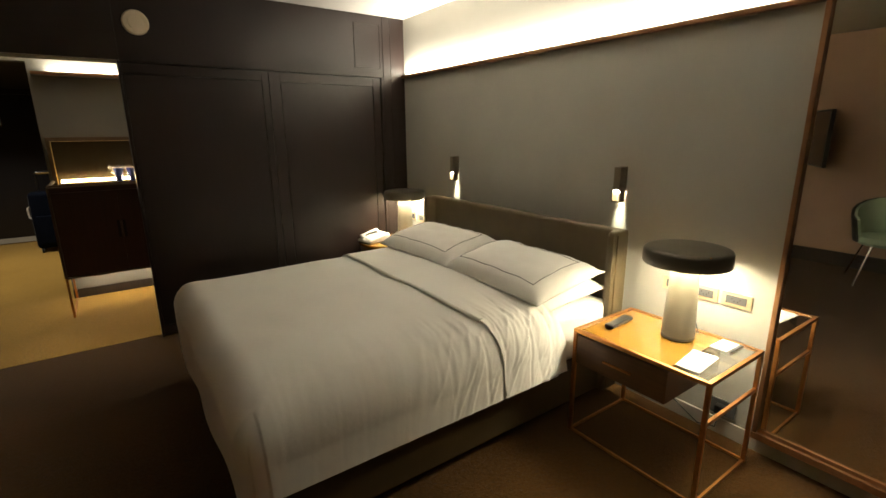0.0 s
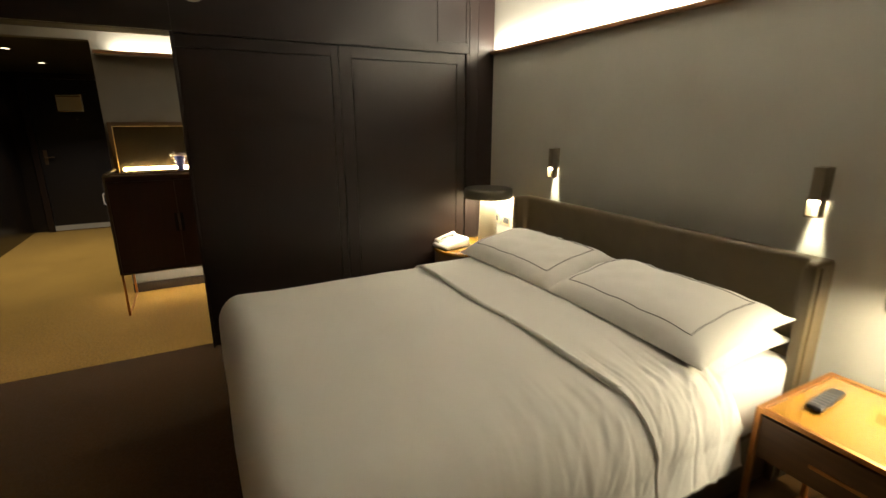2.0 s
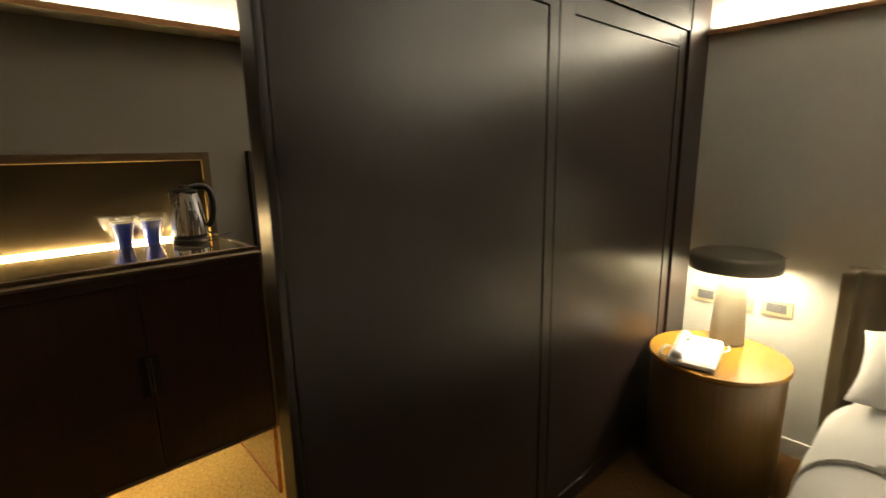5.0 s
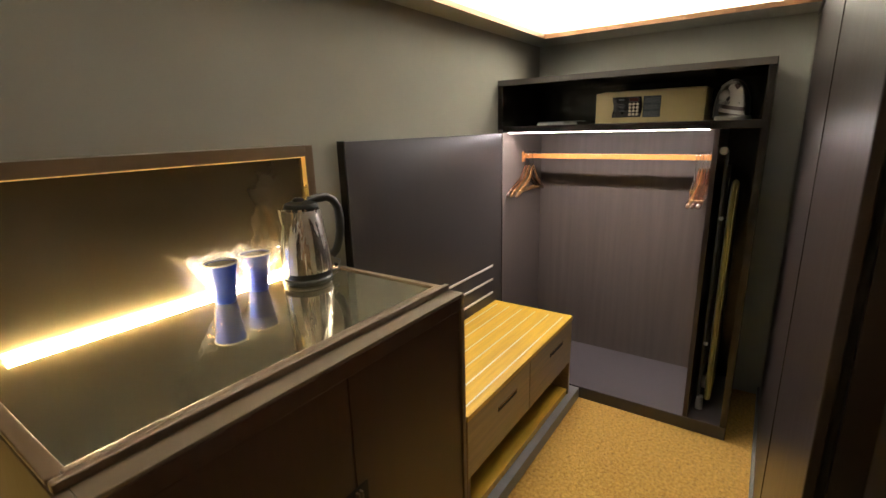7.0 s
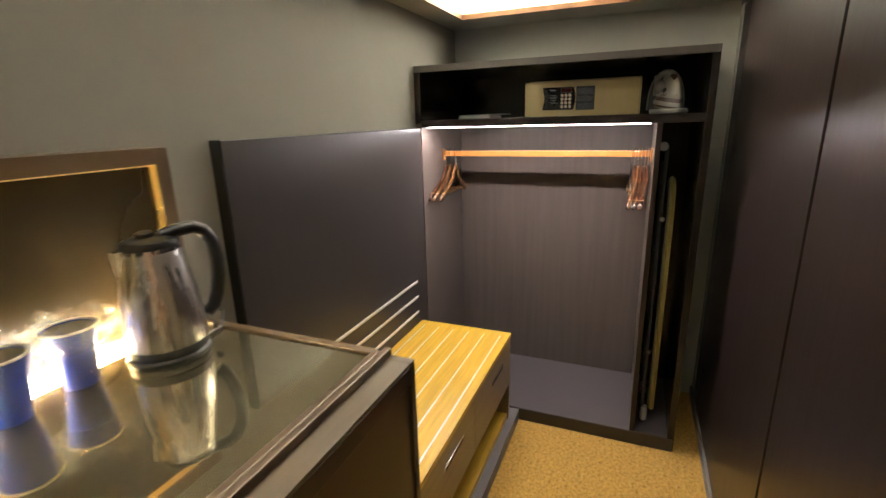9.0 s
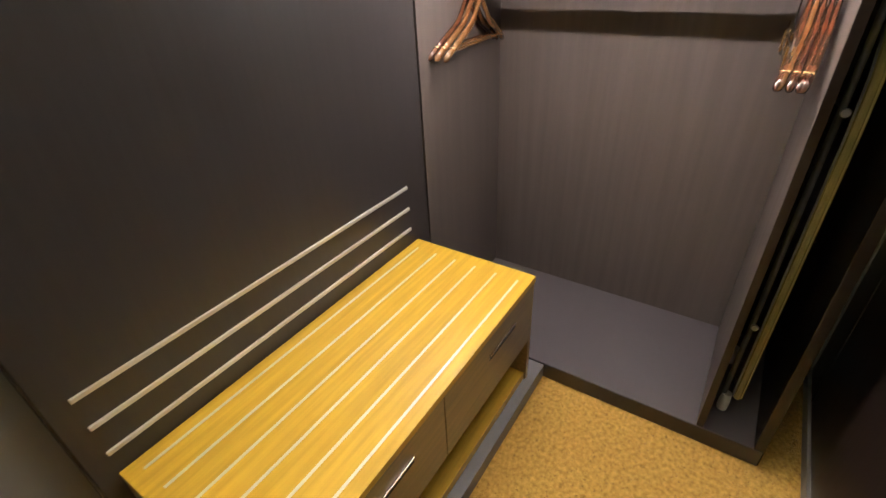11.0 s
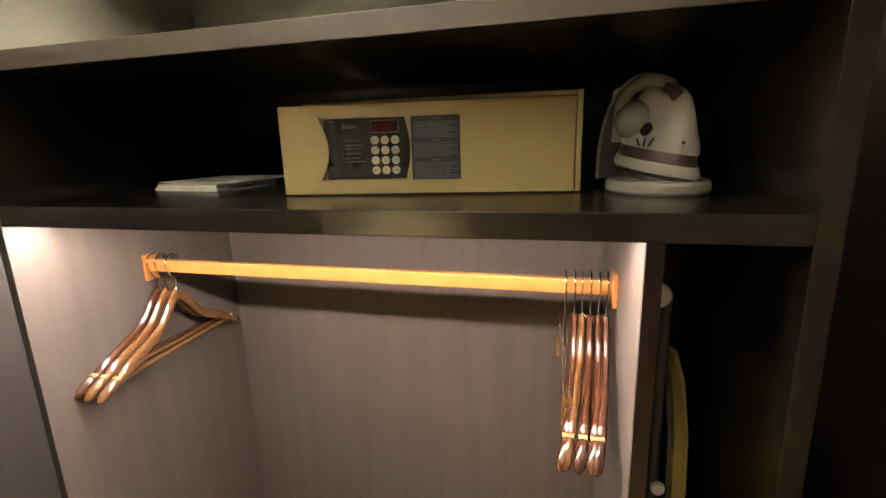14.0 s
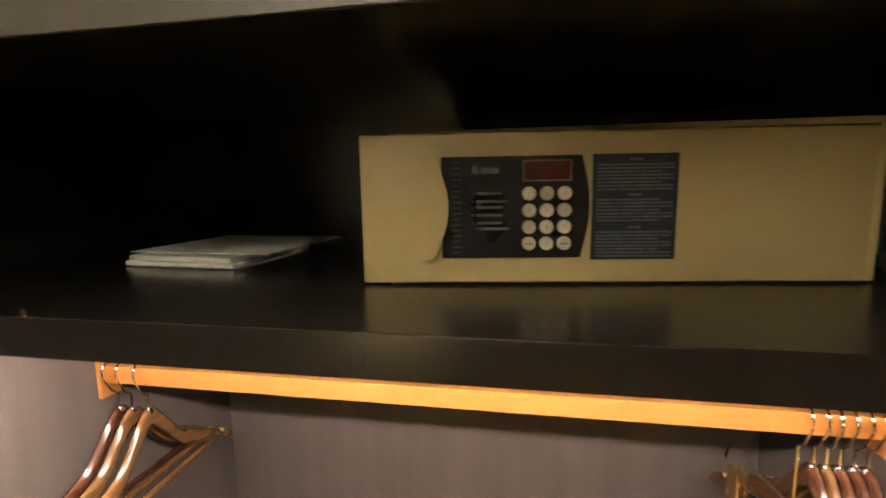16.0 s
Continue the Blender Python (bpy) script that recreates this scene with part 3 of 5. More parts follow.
part("arm", tube([(-0.10, -0.015, 0), (-0.20, -0.10, 0), (-0.325, -0.203, 0)], 0.02), STEEL, tv, smooth=1)

# ---------------------------------------------------------------- bed
bed = thing("bed", "double bed with upholstered olive-brown headboard and base", "bed", (1.25, 2.35, 0))
part("base", box((0.31, 1.50, 0.05), (2.26, 3.22, 0.315), 0.025, 3), LEATHER, bed, smooth=1)
part("base_piping", boxes(((0.33, 1.496, 0.300), (2.20, 1.506, 0.310)), bev=0.003), LEATHER, bed)
for x in (0.45, 2.1):
    for y in (1.6, 3.1):
        part("leg", lathe([(0.025, 0), (0.03, 0.06)], 14, (x, y, 0)), BLACKP, bed, smooth=1)
part("mattress", box((0.31, 1.49, 0.315), (2.24, 3.22, 0.60), 0.05, 4), LINEN2, bed, "white sheeted mattress", smooth=1)


def headboard_mesh():
    """A padded board whose ends wrap forward as wings, with a soft rolled top."""
    prof = []
    ya, yb, xw, xf, r = 1.462, 3.335, 2.17, 2.248, 0.05
    outer = [(xw, ya), (2.302, ya), (2.302, yb), (xw, yb)]
    line = [(xw, ya), (xw - 0.002, ya + 0.022), (xw + 0.004, ya + 0.042), (xf - r, ya + 0.046)]
    line += [(xf - r + r * math.sin(radians(a)), ya + 0.046 + r - r * math.cos(radians(a))) for a in range(15, 91, 15)]
    line += [(xf, ya + 0.3 + (yb - ya - 0.6) * k / 8) for k in range(9)]
    line += [(xf - r + r * math.cos(radians(a)), yb - 0.046 - r + r * math.sin(radians(a))) for a in range(0, 76, 15)]
    line += [(xf - r, yb - 0.046), (xw + 0.004, yb - 0.042), (xw - 0.002, yb - 0.022), (xw, yb)]
    ring0 = line + [(2.302, yb), (2.302, ya)]
    cx, cy = (xf + 2.302) / 2, (ya + yb) / 2
    rings = []
    for z, inset in ((0.06, 0.0), (0.30, 0.0), (0.60, 0.0), (0.90, 0.0), (0.975, 0.001), (0.990, 0.004), (0.998, 0.010), (1.002, 0.017)):
        ring = []
        for i, (x, y) in enumerate(ring0):
            dy = inset if y < ya + 0.023 else (-inset if y > yb - 0.023 else (-inset if y < ya + 0.044 else (inset if y > yb - 0.044 else 0)))
            dx = inset if (x < 2.29) else 0
            ring.append((x + dx, y + dy * 0.6, z))
        rings.append(ring)
    return skin(rings)


hb = part("headboard", headboard_mesh(), LEATHER, bed, smooth=50)
for y in (1.4605, 3.3365):
    part("edge_welt", tube([(2.205, y, 0.08), (2.205, y, 0.985)], 0.005, 6), LEATHER, hb, smooth=1)

# duvet: one draped sheet over the mattress, open at the head end
DX0, DY0, DY1 = 0.368, 1.578, 3.122


def edge_fall(d, r, slope=-0.02):
    """How far sideways and down a sheet goes, d along it past the start of a rounded edge."""
    q = r * math.pi / 2
    if d <= 0:
        return 0.0, 0.0
    if d < q:
        return r * math.sin(d / r), r * (1 - math.cos(d / r))
    return r + slope * (d - q), r + (d - q)


def drape(name, x_from, x_to, top, hang_foot, hang_near, hang_far, thick, nx, ny, wrinkle, seed, r=0.150):
    foot = hang_foot > 0
    us = np.linspace(-(hang_foot if foot else 0), x_to - x_from, nx)
    vs = np.linspace(-hang_near, (DY1 - DY0) + hang_far, ny)
    top_rings = []
    for u in us:
        ring = []
        for v in vs:
            px, fx = edge_fall(-u, r) if foot else (0.0, 0.0)
            near, far = -v, v - (DY1 - DY0)
            py0, f0 = edge_fall(near + 0.03, r + 0.04, 0.2)
            py1, f1 = edge_fall(far, r)
            fy = max(f0, f1)
            x = x_from + max(u, 0) - px + (0.0 if foot else 0.030 * noise.noise(Vector((v * 1.6, 4.0, 0))) * max(0.0, 1 - u / 0.25))
            y = DY0 + min(max(v, 0.03), DY1 - DY0) - py0 + py1
            fall = (fx ** 3 + fy ** 3) ** (1 / 3)
            if fx > 0.02 and fy > 0.02:
                k = min(fx, fy) * 0.30
                x += k * 0.7
                y += k * (0.7 if near > 0 else -0.7)
            z = top - fall
            p = Vector((x * 1.0, y * 1.0, seed))
            soft = noise.noise(p * 2.3) * 0.010 + noise.noise(p * 5.1 + Vector((0, 0, 3))) * 0.004
            crown = 0.014 * math.sin(math.pi * min(max((v) / (DY1 - DY0), 0), 1))
            z += (soft + crown) * (1 - min(fall / 0.25, 0.8))
            if fy > 0.03:
                amp = wrinkle * min((fy - 0.03) / 0.15, 1) * min(max((x - 0.95) / 0.5, 0.10), 1.0)
                along = x * 17 + 1.6 * noise.noise(Vector((x * 3, fy * 2, seed + 5)))
                ridge = abs(math.sin(along * (0.7 + 0.25 * noise.noise(Vector((x * 1.2, 0, seed)))))) ** 0.6
                y += (ridge - 0.5) * 0.3 * amp * (-1 if near > 0 else 1) * (0.4 + 0.9 * abs(noise.noise(Vector((x * 2.2, 1, seed)))) * 2)
            if fx > 0.03:
                amp = wrinkle * 0.4 * min((fx - 0.03) / 0.2, 1)
                x -= amp * math.sin(y * 9 + 2 * noise.noise(Vector((y * 2, fx, seed))))
            # creases that run from the tucked side over the rounded edge
            if near > -0.5:
                w = math.exp(-((near + 0.02) / 0.22) ** 2)
                z += (0.004 + 0.007 * max(0, x - 0.9)) * w * noise.noise(Vector((x * 9 + near * 2.5, near * 2.2, seed + 9)))
                grip = min(max((x - 0.85) / 0.5, 0.12), 1.0)
                cut = abs(noise.noise(Vector((x * 10 + near * 1.6, near * 1.3, seed + 21))))
                z -= 0.004 * grip * w * max(0.0, 1 - cut / 0.13)
                if near > 0.05:
                    y += 0.005 * grip * max(0.0, 1 - cut / 0.13)
                z += 0.005 * grip * w * noise.noise(Vector((x * 38 + near * 5, near * 3.5, seed + 31)))
                z += (0.002 + 0.009 * max(0, x - 0.9)) * w * noise.noise(Vector((x * 21 + near * 4, near * 3.0, seed + 2)))
            # crisp pulled folds down the near side, closer and deeper towards the head
            if near > -0.16:
                run = min((near + 0.16) / 0.22, 1.0)
                pull = min(max((x - 0.62) / 0.75, 0.10), 1.0)
                for step, deep, lean in ((6.0, 0.009, 0.75), (13.0, 0.006, 0.65), (24.0, 0.003, 0.5)):
                    q = noise.noise(Vector((x * step + near * lean * step * (x - 0.3), near * 1.1, seed + step)))
                    fold = max(0.0, 1 - abs(q) / 0.11)
                    hold = 0.35 + 0.65 * min(1.0, max(0.0, noise.noise(Vector((x * 3.1, near * 2.0, seed + 40 + step))) + 0.5))
                    y -= deep * fold * fold * pull * run * hold * (1 if near > 0 else 0.3)
                    z += deep * 0.7 * fold * fold * pull * run * hold * (0.4 if near > 0.1 else 1)
            ring.append(Vector((x, y, z)))
        top_rings.append(ring)
    bm = skin(top_rings, closed=False, caps=False)
    bmesh.ops.recalc_face_normals(bm, faces=bm.faces)
    c = sum((f.normal.z for f in bm.faces))
    if c < 0:
        bmesh.ops.reverse_faces(bm, faces=bm.faces)
    bm.normal_update()
    bm.verts.ensure_lookup_table()
    normal = [v.normal.copy() for v in bm.verts]
    bm.free()
    inner = [[p - thick * normal[i * ny + j] for j, p in enumerate(ring)] for i, ring in enumerate(top_rings)]
    bm = bmesh.new()
    a = [[bm.verts.new(p) for p in ring] for ring in top_rings]
    b = [[bm.verts.new(p) for p in ring] for ring in inner]
    for i in range(nx - 1):
        for j in range(ny - 1):
            bm.faces.new((a[i][j], a[i][j + 1], a[i + 1][j + 1], a[i + 1][j]))
            bm.faces.new((b[i][j], b[i + 1][j], b[i + 1][j + 1], b[i][j + 1]))
    side = [(i, 0) for i in range(nx)] + [(nx - 1, j) for j in range(1, ny)] + [(i, ny - 1) for i in range(nx - 2, -1, -1)] + [(0, j) for j in range(ny - 2, 0, -1)]
    for (i, j), (k, m) in zip(side, side[1:] + side[:1]):
        bm.faces.new((a[i][j], a[k][m], b[k][m], b[i][j]))
    bmesh.ops.recalc_face_normals(bm, faces=bm.faces)
    return bm


duv = thing("duvet", "rumpled white cotton duvet with a turned-down top", "duvet", (0.9, 2.35, 0.6))
part("cover", drape("cover", DX0, 1.70, 0.645, 0.545, 0.382, 0.37, 0.022, 230, 230, 0.018, 1.0), LINEN, duv, smooth=80)
part("turn_down", drape("turn_down", 1.345, 1.76, 0.661, 0.0, 0.388, 0.37, 0.012, 70, 230, 0.018, 1.0, 0.156), LINEN, duv, "folded-back duvet edge", smooth=80)
part("fold_roll", tube([(1.352 + 0.030 * noise.noise(Vector(((y - DY0) * 1.6, 4.0, 0))), y, 0.660 + 0.014 * math.sin(math.pi * (y - DY0) / (DY1 - DY0)) + 0.006 * noise.noise(Vector((y * 4, 1, 0))))
                        for y in np.linspace(DY0 + 0.01, DY1 - 0.01, 50)], 0.0125, 10), LINEN, duv, smooth=80)


def pillow(wx, wy, t, seed, stitch):
    """A filled pillow with a flat hem; x across, y along, resting on z = 0."""
    n, m = 26, 36
    rings_t, rings_b = [], []

    def height(a, b):
        s = max(0.0, 1 - abs(a) ** 2.6) * max(0.0, 1 - abs(b) ** 3.2)
        return t * (s ** 0.33)

    def at(i, j, sign):
        a, b = -1 + 2 * i / (n - 1), -1 + 2 * j / (m - 1)
        e = 1 - 0.055 * (1 - b * b) * abs(a) ** 3
        g = 1 - 0.045 * (1 - a * a) * abs(b) ** 3
        x, y = a * wx / 2 * e, b * wy / 2 * g
        hh = height(min(max(a / 0.93, -1), 1), min(max(b / 0.96, -1), 1))
        w = noise.noise(Vector((x * 6, y * 6, seed))) * 0.008 + noise.noise(Vector((x * 14, y * 14, seed))) * 0.004
        rad = noise.noise(Vector((b * 9, a * 2, seed + 3))) * 0.022 * max(abs(a), abs(b)) ** 4
        if sign > 0:
            return Vector((x, y, 0.42 * t + 0.58 * hh + (w + rad) * (hh / t + 0.15)))
        return Vector((x, y, 0.42 * t - 0.42 * hh - 0.004))

    bm = bmesh.new()
    grow(bm, skin([[at(i, j, 1) for j in range(m)] for i in range(n)], closed=False, caps=False))
    grow(bm, skin([[at(i, j, -1) for j in range(m)] for i in range(n)], closed=False, caps=False))
    side = [(i, 0) for i in range(n)] + [(n - 1, j) for j in range(1, m)] + [(i, m - 1) for i in range(n - 2, -1, -1)] + [(0, j) for j in range(m - 2, 0, -1)]
    grow(bm, skin([[at(i, j, 1) for i, j in side], [at(i, j, -1) for i, j in side]], caps=False))
    bmesh.ops.remove_doubles(bm, verts=bm.verts, dist=0.0005)
    bmesh.ops.recalc_face_normals(bm, faces=bm.faces)
    line = None
    if stitch:
        line = bmesh.new()
        i0, i1, j0, j1 = 4, n - 5, 4, m - 5
        loop = [(i, j0) for i in range(i0, i1 + 1)] + [(i1, j) for j in range(j0 + 1, j1 + 1)] + [(i, j1) for i in range(i1 - 1, i0 - 1, -1)] + [(i0, j) for j in range(j1 - 1, j0 - 1, -1)]
        grow(line, tube([at(i, j, 1) + Vector((0, 0, 0.0008)) for i, j in loop], 0.0021, 5))
    return bm, line


def lay_pillow(label, at, wx, wy, t, seed, stitch):
    th = thing("pillow", label, "pillow", at, local=True, group="bed pillows")
    bm, line = pillow(wx, wy, t, seed, stitch)
    part("pillowcase", bm, LINEN, th, smooth=80)
    if line:
        part("stitched_border", line, PIPING, th, "thin grey stitched border")


lay_pillow("plump white pillow lying flat against the headboard", pose(1.985, 2.80, 0.600, 0, -6, 1), 0.50, 0.84, 0.13, 11, False)
lay_pillow("plump white pillow lying flat against the headboard", pose(1.985, 1.935, 0.598, 0, -6, -2), 0.50, 0.84, 0.13, 12, False)
lay_pillow("white pillow with a grey stitched border leaning on another", pose(1.945, 2.80, 0.674, 0, -11, 2), 0.50, 0.87, 0.145, 21, True)
lay_pillow("white pillow with a grey stitched border leaning on another", pose(1.94, 1.945, 0.674, 0, -11, -3), 0.51, 0.89, 0.15, 22, True)

# ---------------------------------------------------------------- bedside tables and what stands on them
ns = thing("nightstand", "copper-framed bedside table with glass top and walnut drawer", "nightstand", (2.05, 1.06, 0))
nx0, nx1, ny0, ny1, nz = 1.80, 2.285, 0.728, 1.395, 0.575
b = 0.018
for x in (nx0, nx1 - b):
    for y in (ny0, ny1 - b):
        part("leg", box((x, y, 0), (x + b, y + b, nz - b), 0.0015), COPPER, ns)
part("top_frame", boxes(((nx0, ny0, nz - b), (nx1, ny0 + b, nz)), ((nx0, ny1 - b, nz - b), (nx1, ny1, nz)),
                        ((nx0, ny0 + b, nz - b), (nx0 + b, ny1 - b, nz)), ((nx1 - b, ny0 + b, nz - b), (nx1, ny1 - b, nz)), bev=0.0015), COPPER, ns)
part("foot_frame", boxes(((nx0 + b, ny0 + 0.003, 0), (nx1 - b, ny0 + b - 0.003, 0.012)), ((nx0 + b, ny1 - b + 0.003, 0), (nx1 - b, ny1 - 0.003, 0.012)),
                         ((nx0 + 0.003, ny0 + b, 0), (nx0 + b - 0.003, ny1 - b, 0.012)), ((nx1 - b + 0.003, ny0 + b, 0), (nx1 - 0.003, ny1 - b, 0.012)), bev=0.001), COPPER, ns)
part("side_rail", box((nx0 + b, ny0 + 0.002, 0.375), (nx1 - b, ny0 + b - 0.002, 0.390), 0.001), COPPER, ns)
part("side_rail", box((nx0 + b, ny1 - b + 0.002, 0.375), (nx1 - b, ny1 - 0.002, 0.390), 0.001), COPPER, ns)
dr = part("drawer", box((nx0 + 0.006, 0.905, 0.392), (nx1 - 0.004, ny1 - b - 0.002, 0.545), 0.002), WALNUT, ns)
part("pull", box((nx0 + 0.001, 1.07, 0.455), (nx0 + 0.008, 1.22, 0.467), 0.002), COPPER, dr)
part("amber_top", box((nx0 + b, 0.905, 0.546), (nx1 - b, ny1 - b - 0.001, 0.560), 0.001), AMBER, ns, "glossy amber lacquered drawer top")
part("glass_top", box((nx0 + b + 0.001, ny0 + b + 0.001, 0.566), (nx1 - b - 0.001, ny1 - b - 0.001, 0.573)), CLEAR, ns, "clear glass top")
for o in scene.objects:
    if o.name.startswith("glass_top"):
        o.visible_shadow = False


def table_lamp(at):
    th = thing("table_lamp", "mushroom table lamp with dark disc shade, lit", "table lamp", at, local=True, group="bedside lamps")
    part("foot_ring", lathe([(0.0, 0), (0.074, 0), (0.076, 0.004), (0.074, 0.010)], 36), LAMPTOP, th, smooth=1)
    part("stem", lathe([(0.073, 0.008), (0.0735, 0.02), (0.069, 0.15), (0.0625, 0.30), (0.059, 0.390), (0.0, 0.391)], 40), LAMPFOOT, th, "tapered ivory stem", smooth=1)
    sh = part("shade", lathe([(0.0, 0.424), (0.165, 0.424), (0.180, 0.420), (0.182, 0.385), (0.184, 0.366), (0.188, 0.364), (0.191, 0.370), (0.192, 0.395),
                              (0.189, 0.424), (0.183, 0.434), (0.175, 0.438), (0.140, 0.442), (0.0, 0.445)], 56), LAMPTOP, th, "dark olive metal disc shade", smooth=1)
    part("rim_stud", lathe([(0.0, 0), (0.006, 0), (0.006, 0.004), (0.0, 0.005)], 12, (-0.11, -0.155, 0.436)), BRASS, sh, smooth=1)
    part("diffuser", lathe([(0.095, 0.400), (0.165, 0.400), (0.165, 0.394), (0.095, 0.394)], 40), LAMPGLOW, th, "lit diffuser ring")
    part("cable", tube([(0.06, -0.02, 0.012), (0.10, -0.05, 0.006), (0.125, -0.03, 0.015), (0.118, -0.01, 0.07)], 0.0028, 6), BLACKP, th, smooth=1)
    return th


table_lamp(pose(2.135, 1.047, 0.573))
table_lamp(pose(2.213, 3.728, 0.573, 0, 0, 40))

rt = thing("round_side_table", "drum-shaped bedside table with amber top", "side table", (2.02, 3.695, 0))
part("drum", lathe([(0.268, 0.0), (0.272, 0.01), (0.272, 0.545), (0.268, 0.552)], 64, (2.035, 3.708, 0)), DRUM, rt, smooth=1)
part("tabletop", lathe([(0.0, 0.552), (0.280, 0.552), (0.284, 0.556), (0.284, 0.569), (0.281, 0.573), (0.0, 0.573)], 64, (2.035, 3.708, 0)), AMBER, rt, "glossy amber round top", smooth=1)
part("shadow_joint", lathe([(0.26, 0.548), (0.274, 0.548), (0.274, 0.553), (0.26, 0.553)], 48, (2.035, 3.708, 0)), BLACKGAP, rt)

ph = thing("telephone", "white corded desk telephone with its handset on the cradle", "telephone", pose(1.893, 3.752, 0.573, 0, 0, -80), local=True)


def rounded(w, d, r, z, dz):
    """A rounded rectangle ring whose height rises from z at the front to z + dz at the back."""
    out = []
    for cx, cy, a0 in ((w - r, d - r, 0), (r - w, d - r, 90), (r - w, r - d, 180), (w - r, r - d, 270)):
        for a in range(a0, a0 + 91, 30):
            x, y = cx + r * math.cos(radians(a)), cy + r * math.sin(radians(a))
            out.append((x, y, z + dz * (y + d) / (2 * d)))
    return out


part("foot", skin([rounded(0.086, 0.108, 0.012, 0.0, 0.0), rounded(0.089, 0.111, 0.013, 0.006, 0.002)]), GREYP, ph, smooth=1)
part("body", skin([rounded(0.092, 0.114, 0.014, 0.006, 0.002), rounded(0.094, 0.116, 0.015, 0.012, 0.010), rounded(0.093, 0.115, 0.015, 0.020, 0.042), rounded(0.089, 0.111, 0.013, 0.025, 0.045)]), WHITEP, ph, smooth=50)
tilt = pose(0, 0, 0.0478, math.degrees(math.atan2(0.045, 0.222)), 0, 0)
part("faceplate", moved(box((-0.020, -0.100, 0), (0.080, 0.100, 0.0022), 0.001), tilt), PAPER, ph)
part("display", moved(box((-0.010, 0.058, 0.002), (0.070, 0.090, 0.0036)), tilt), PHONEB, ph)
for r in range(4):
    for c in range(3):
        part("key", moved(box((-0.004 + c * 0.024, -0.062 + r * 0.026, 0.002), (0.013 + c * 0.024, -0.047 + r * 0.026, 0.0055), 0.002), tilt), WHITEP, ph)
for c in range(4):
    part("function_key", moved(box((-0.012 + c * 0.022, -0.088, 0.002), (0.004 + c * 0.022, -0.078, 0.0045), 0.0015), tilt), PHONEB, ph)
for y in (-0.070, 0.080):
    part("cradle", moved(box((-0.080, y - 0.020, 0.0), (-0.034, y + 0.020, 0.010), 0.003), tilt), WHITEP, ph, smooth=1)
hs = []
for k in range(25):
    f = -1 + 2 * k / 24
    q = max(0.0, 1 - ((abs(f) - 0.80) / 0.22) ** 2)
    end = min(1.0, (1.02 - abs(f)) / 0.06) ** 0.5
    w, h, lift = (0.015 + 0.009 * q) * end, (0.010 + 0.007 * q) * end, 0.029 - 0.007 * f * f - 0.004 * q
    hs.append([(-0.057 + w * math.cos(a), -0.006 + 0.098 * f, lift + h * math.sin(a)) for a in np.linspace(0, 2 * math.pi, 16, endpoint=False)])
part("handset", moved(skin(hs), tilt), WHITEP, ph, "white curved handset", smooth=60)
coil = []
for k in range(150):
    f = k / 149
    a = 3.9 * f - 0.5
    cx, cy = -0.112 - 0.022 * math.sin(a) - 0.012 * f, -0.075 + 0.165 * f - 0.02 * math.sin(2 * a)
    coil.append((cx + 0.005 * math.cos(k * 1.3), cy, 0.0085 + 0.005 * math.sin(k * 1.3)))
part("coiled_cord", tube(coil, 0.0018, 5), WHITEP, ph, smooth=1)
part("line_cord", tube([(0.078, 0.110, 0.020), (0.095, 0.145, 0.006), (0.110, 0.190, 0.0045), (0.100, 0.235, 0.0045), (0.112, 0.290, 0.0045)], 0.0032, 6), WHITEP, ph, smooth=1)

rc = thing("remote_control", "dark slim television remote on the nightstand", "remote control", pose(2.035, 1.300, 0.574, 0, 0, -86), local=True)
part("case", box((-0.024, -0.095, 0), (0.024, 0.095, 0.017), 0.006, 3), BLACKP, rc, smooth=1)
for r in range(6):
    for c in range(3):
        part("button", box((-0.017 + c * 0.013, -0.075 + r * 0.022, 0.0165), (-0.009 + c * 0.013, -0.065 + r * 0.022, 0.0185), 0.001), GREYP, rc)
card = thing("card_stack", "white printed cards lying on the glass top", "card", pose(1.945, 0.856, 0.5735, 0, 0, 5), local=True)
part("card", box((-0.100, -0.050, 0), (0.100, 0.050, 0.002)), PAPER, card)
part("card", moved(box((-0.098, -0.049, 0.002), (0.098, 0.049, 0.004)), pose(0.003, 0.003, 0, 0, 0, 2)), PAPER, card)
note = thing("note_pad", "small white notepad lying on the glass top", "notepad", pose(2.187, 0.847, 0.5735, 0, 0, 88), local=True)
part("pages", box((-0.045, -0.06, 0), (0.045, 0.06, 0.008), 0.001), PAPER, note)
part("cover_strip", box((-0.045, -0.06, 0.008), (-0.03, 0.06, 0.0095)), GREYP, note)

# ---------------------------------------------------------------- hall
sc = thing("suitcase", "navy blue upright suitcase with pulled-out handle", "suitcase", (-0.68, 8.15, 0))
part("shell", box((-0.905, 8.02, 0.06), (-0.46, 8.30, 0.80), 0.05, 4), NAVY, sc, smooth=1)
part("front_pocket", box((-0.865, 7.985, 0.12), (-0.50, 8.03, 0.50), 0.02, 3), NAVY, sc, smooth=1)
part("piping", boxes(((-0.908, 8.05, 0.10), (-0.902, 8.06, 0.76)), ((-0.908, 8.26, 0.10), (-0.902, 8.27, 0.76))), GREYP, sc)
part("pull_handle", tube([(-0.80, 8.24, 0.79), (-0.80, 8.24, 1.02), (-0.79, 8.24, 1.045), (-0.58, 8.24, 1.045), (-0.57, 8.24, 1.02), (-0.57, 8.24, 0.79)], 0.017), STEEL, sc, smooth=1)
part("side_handle", tube([(-0.905, 8.10, 0.62), (-0.935, 8.11, 0.60), (-0.935, 8.11, 0.48), (-0.905, 8.10, 0.46)], 0.010), WHITEP, sc, "pale side grip", smooth=1)
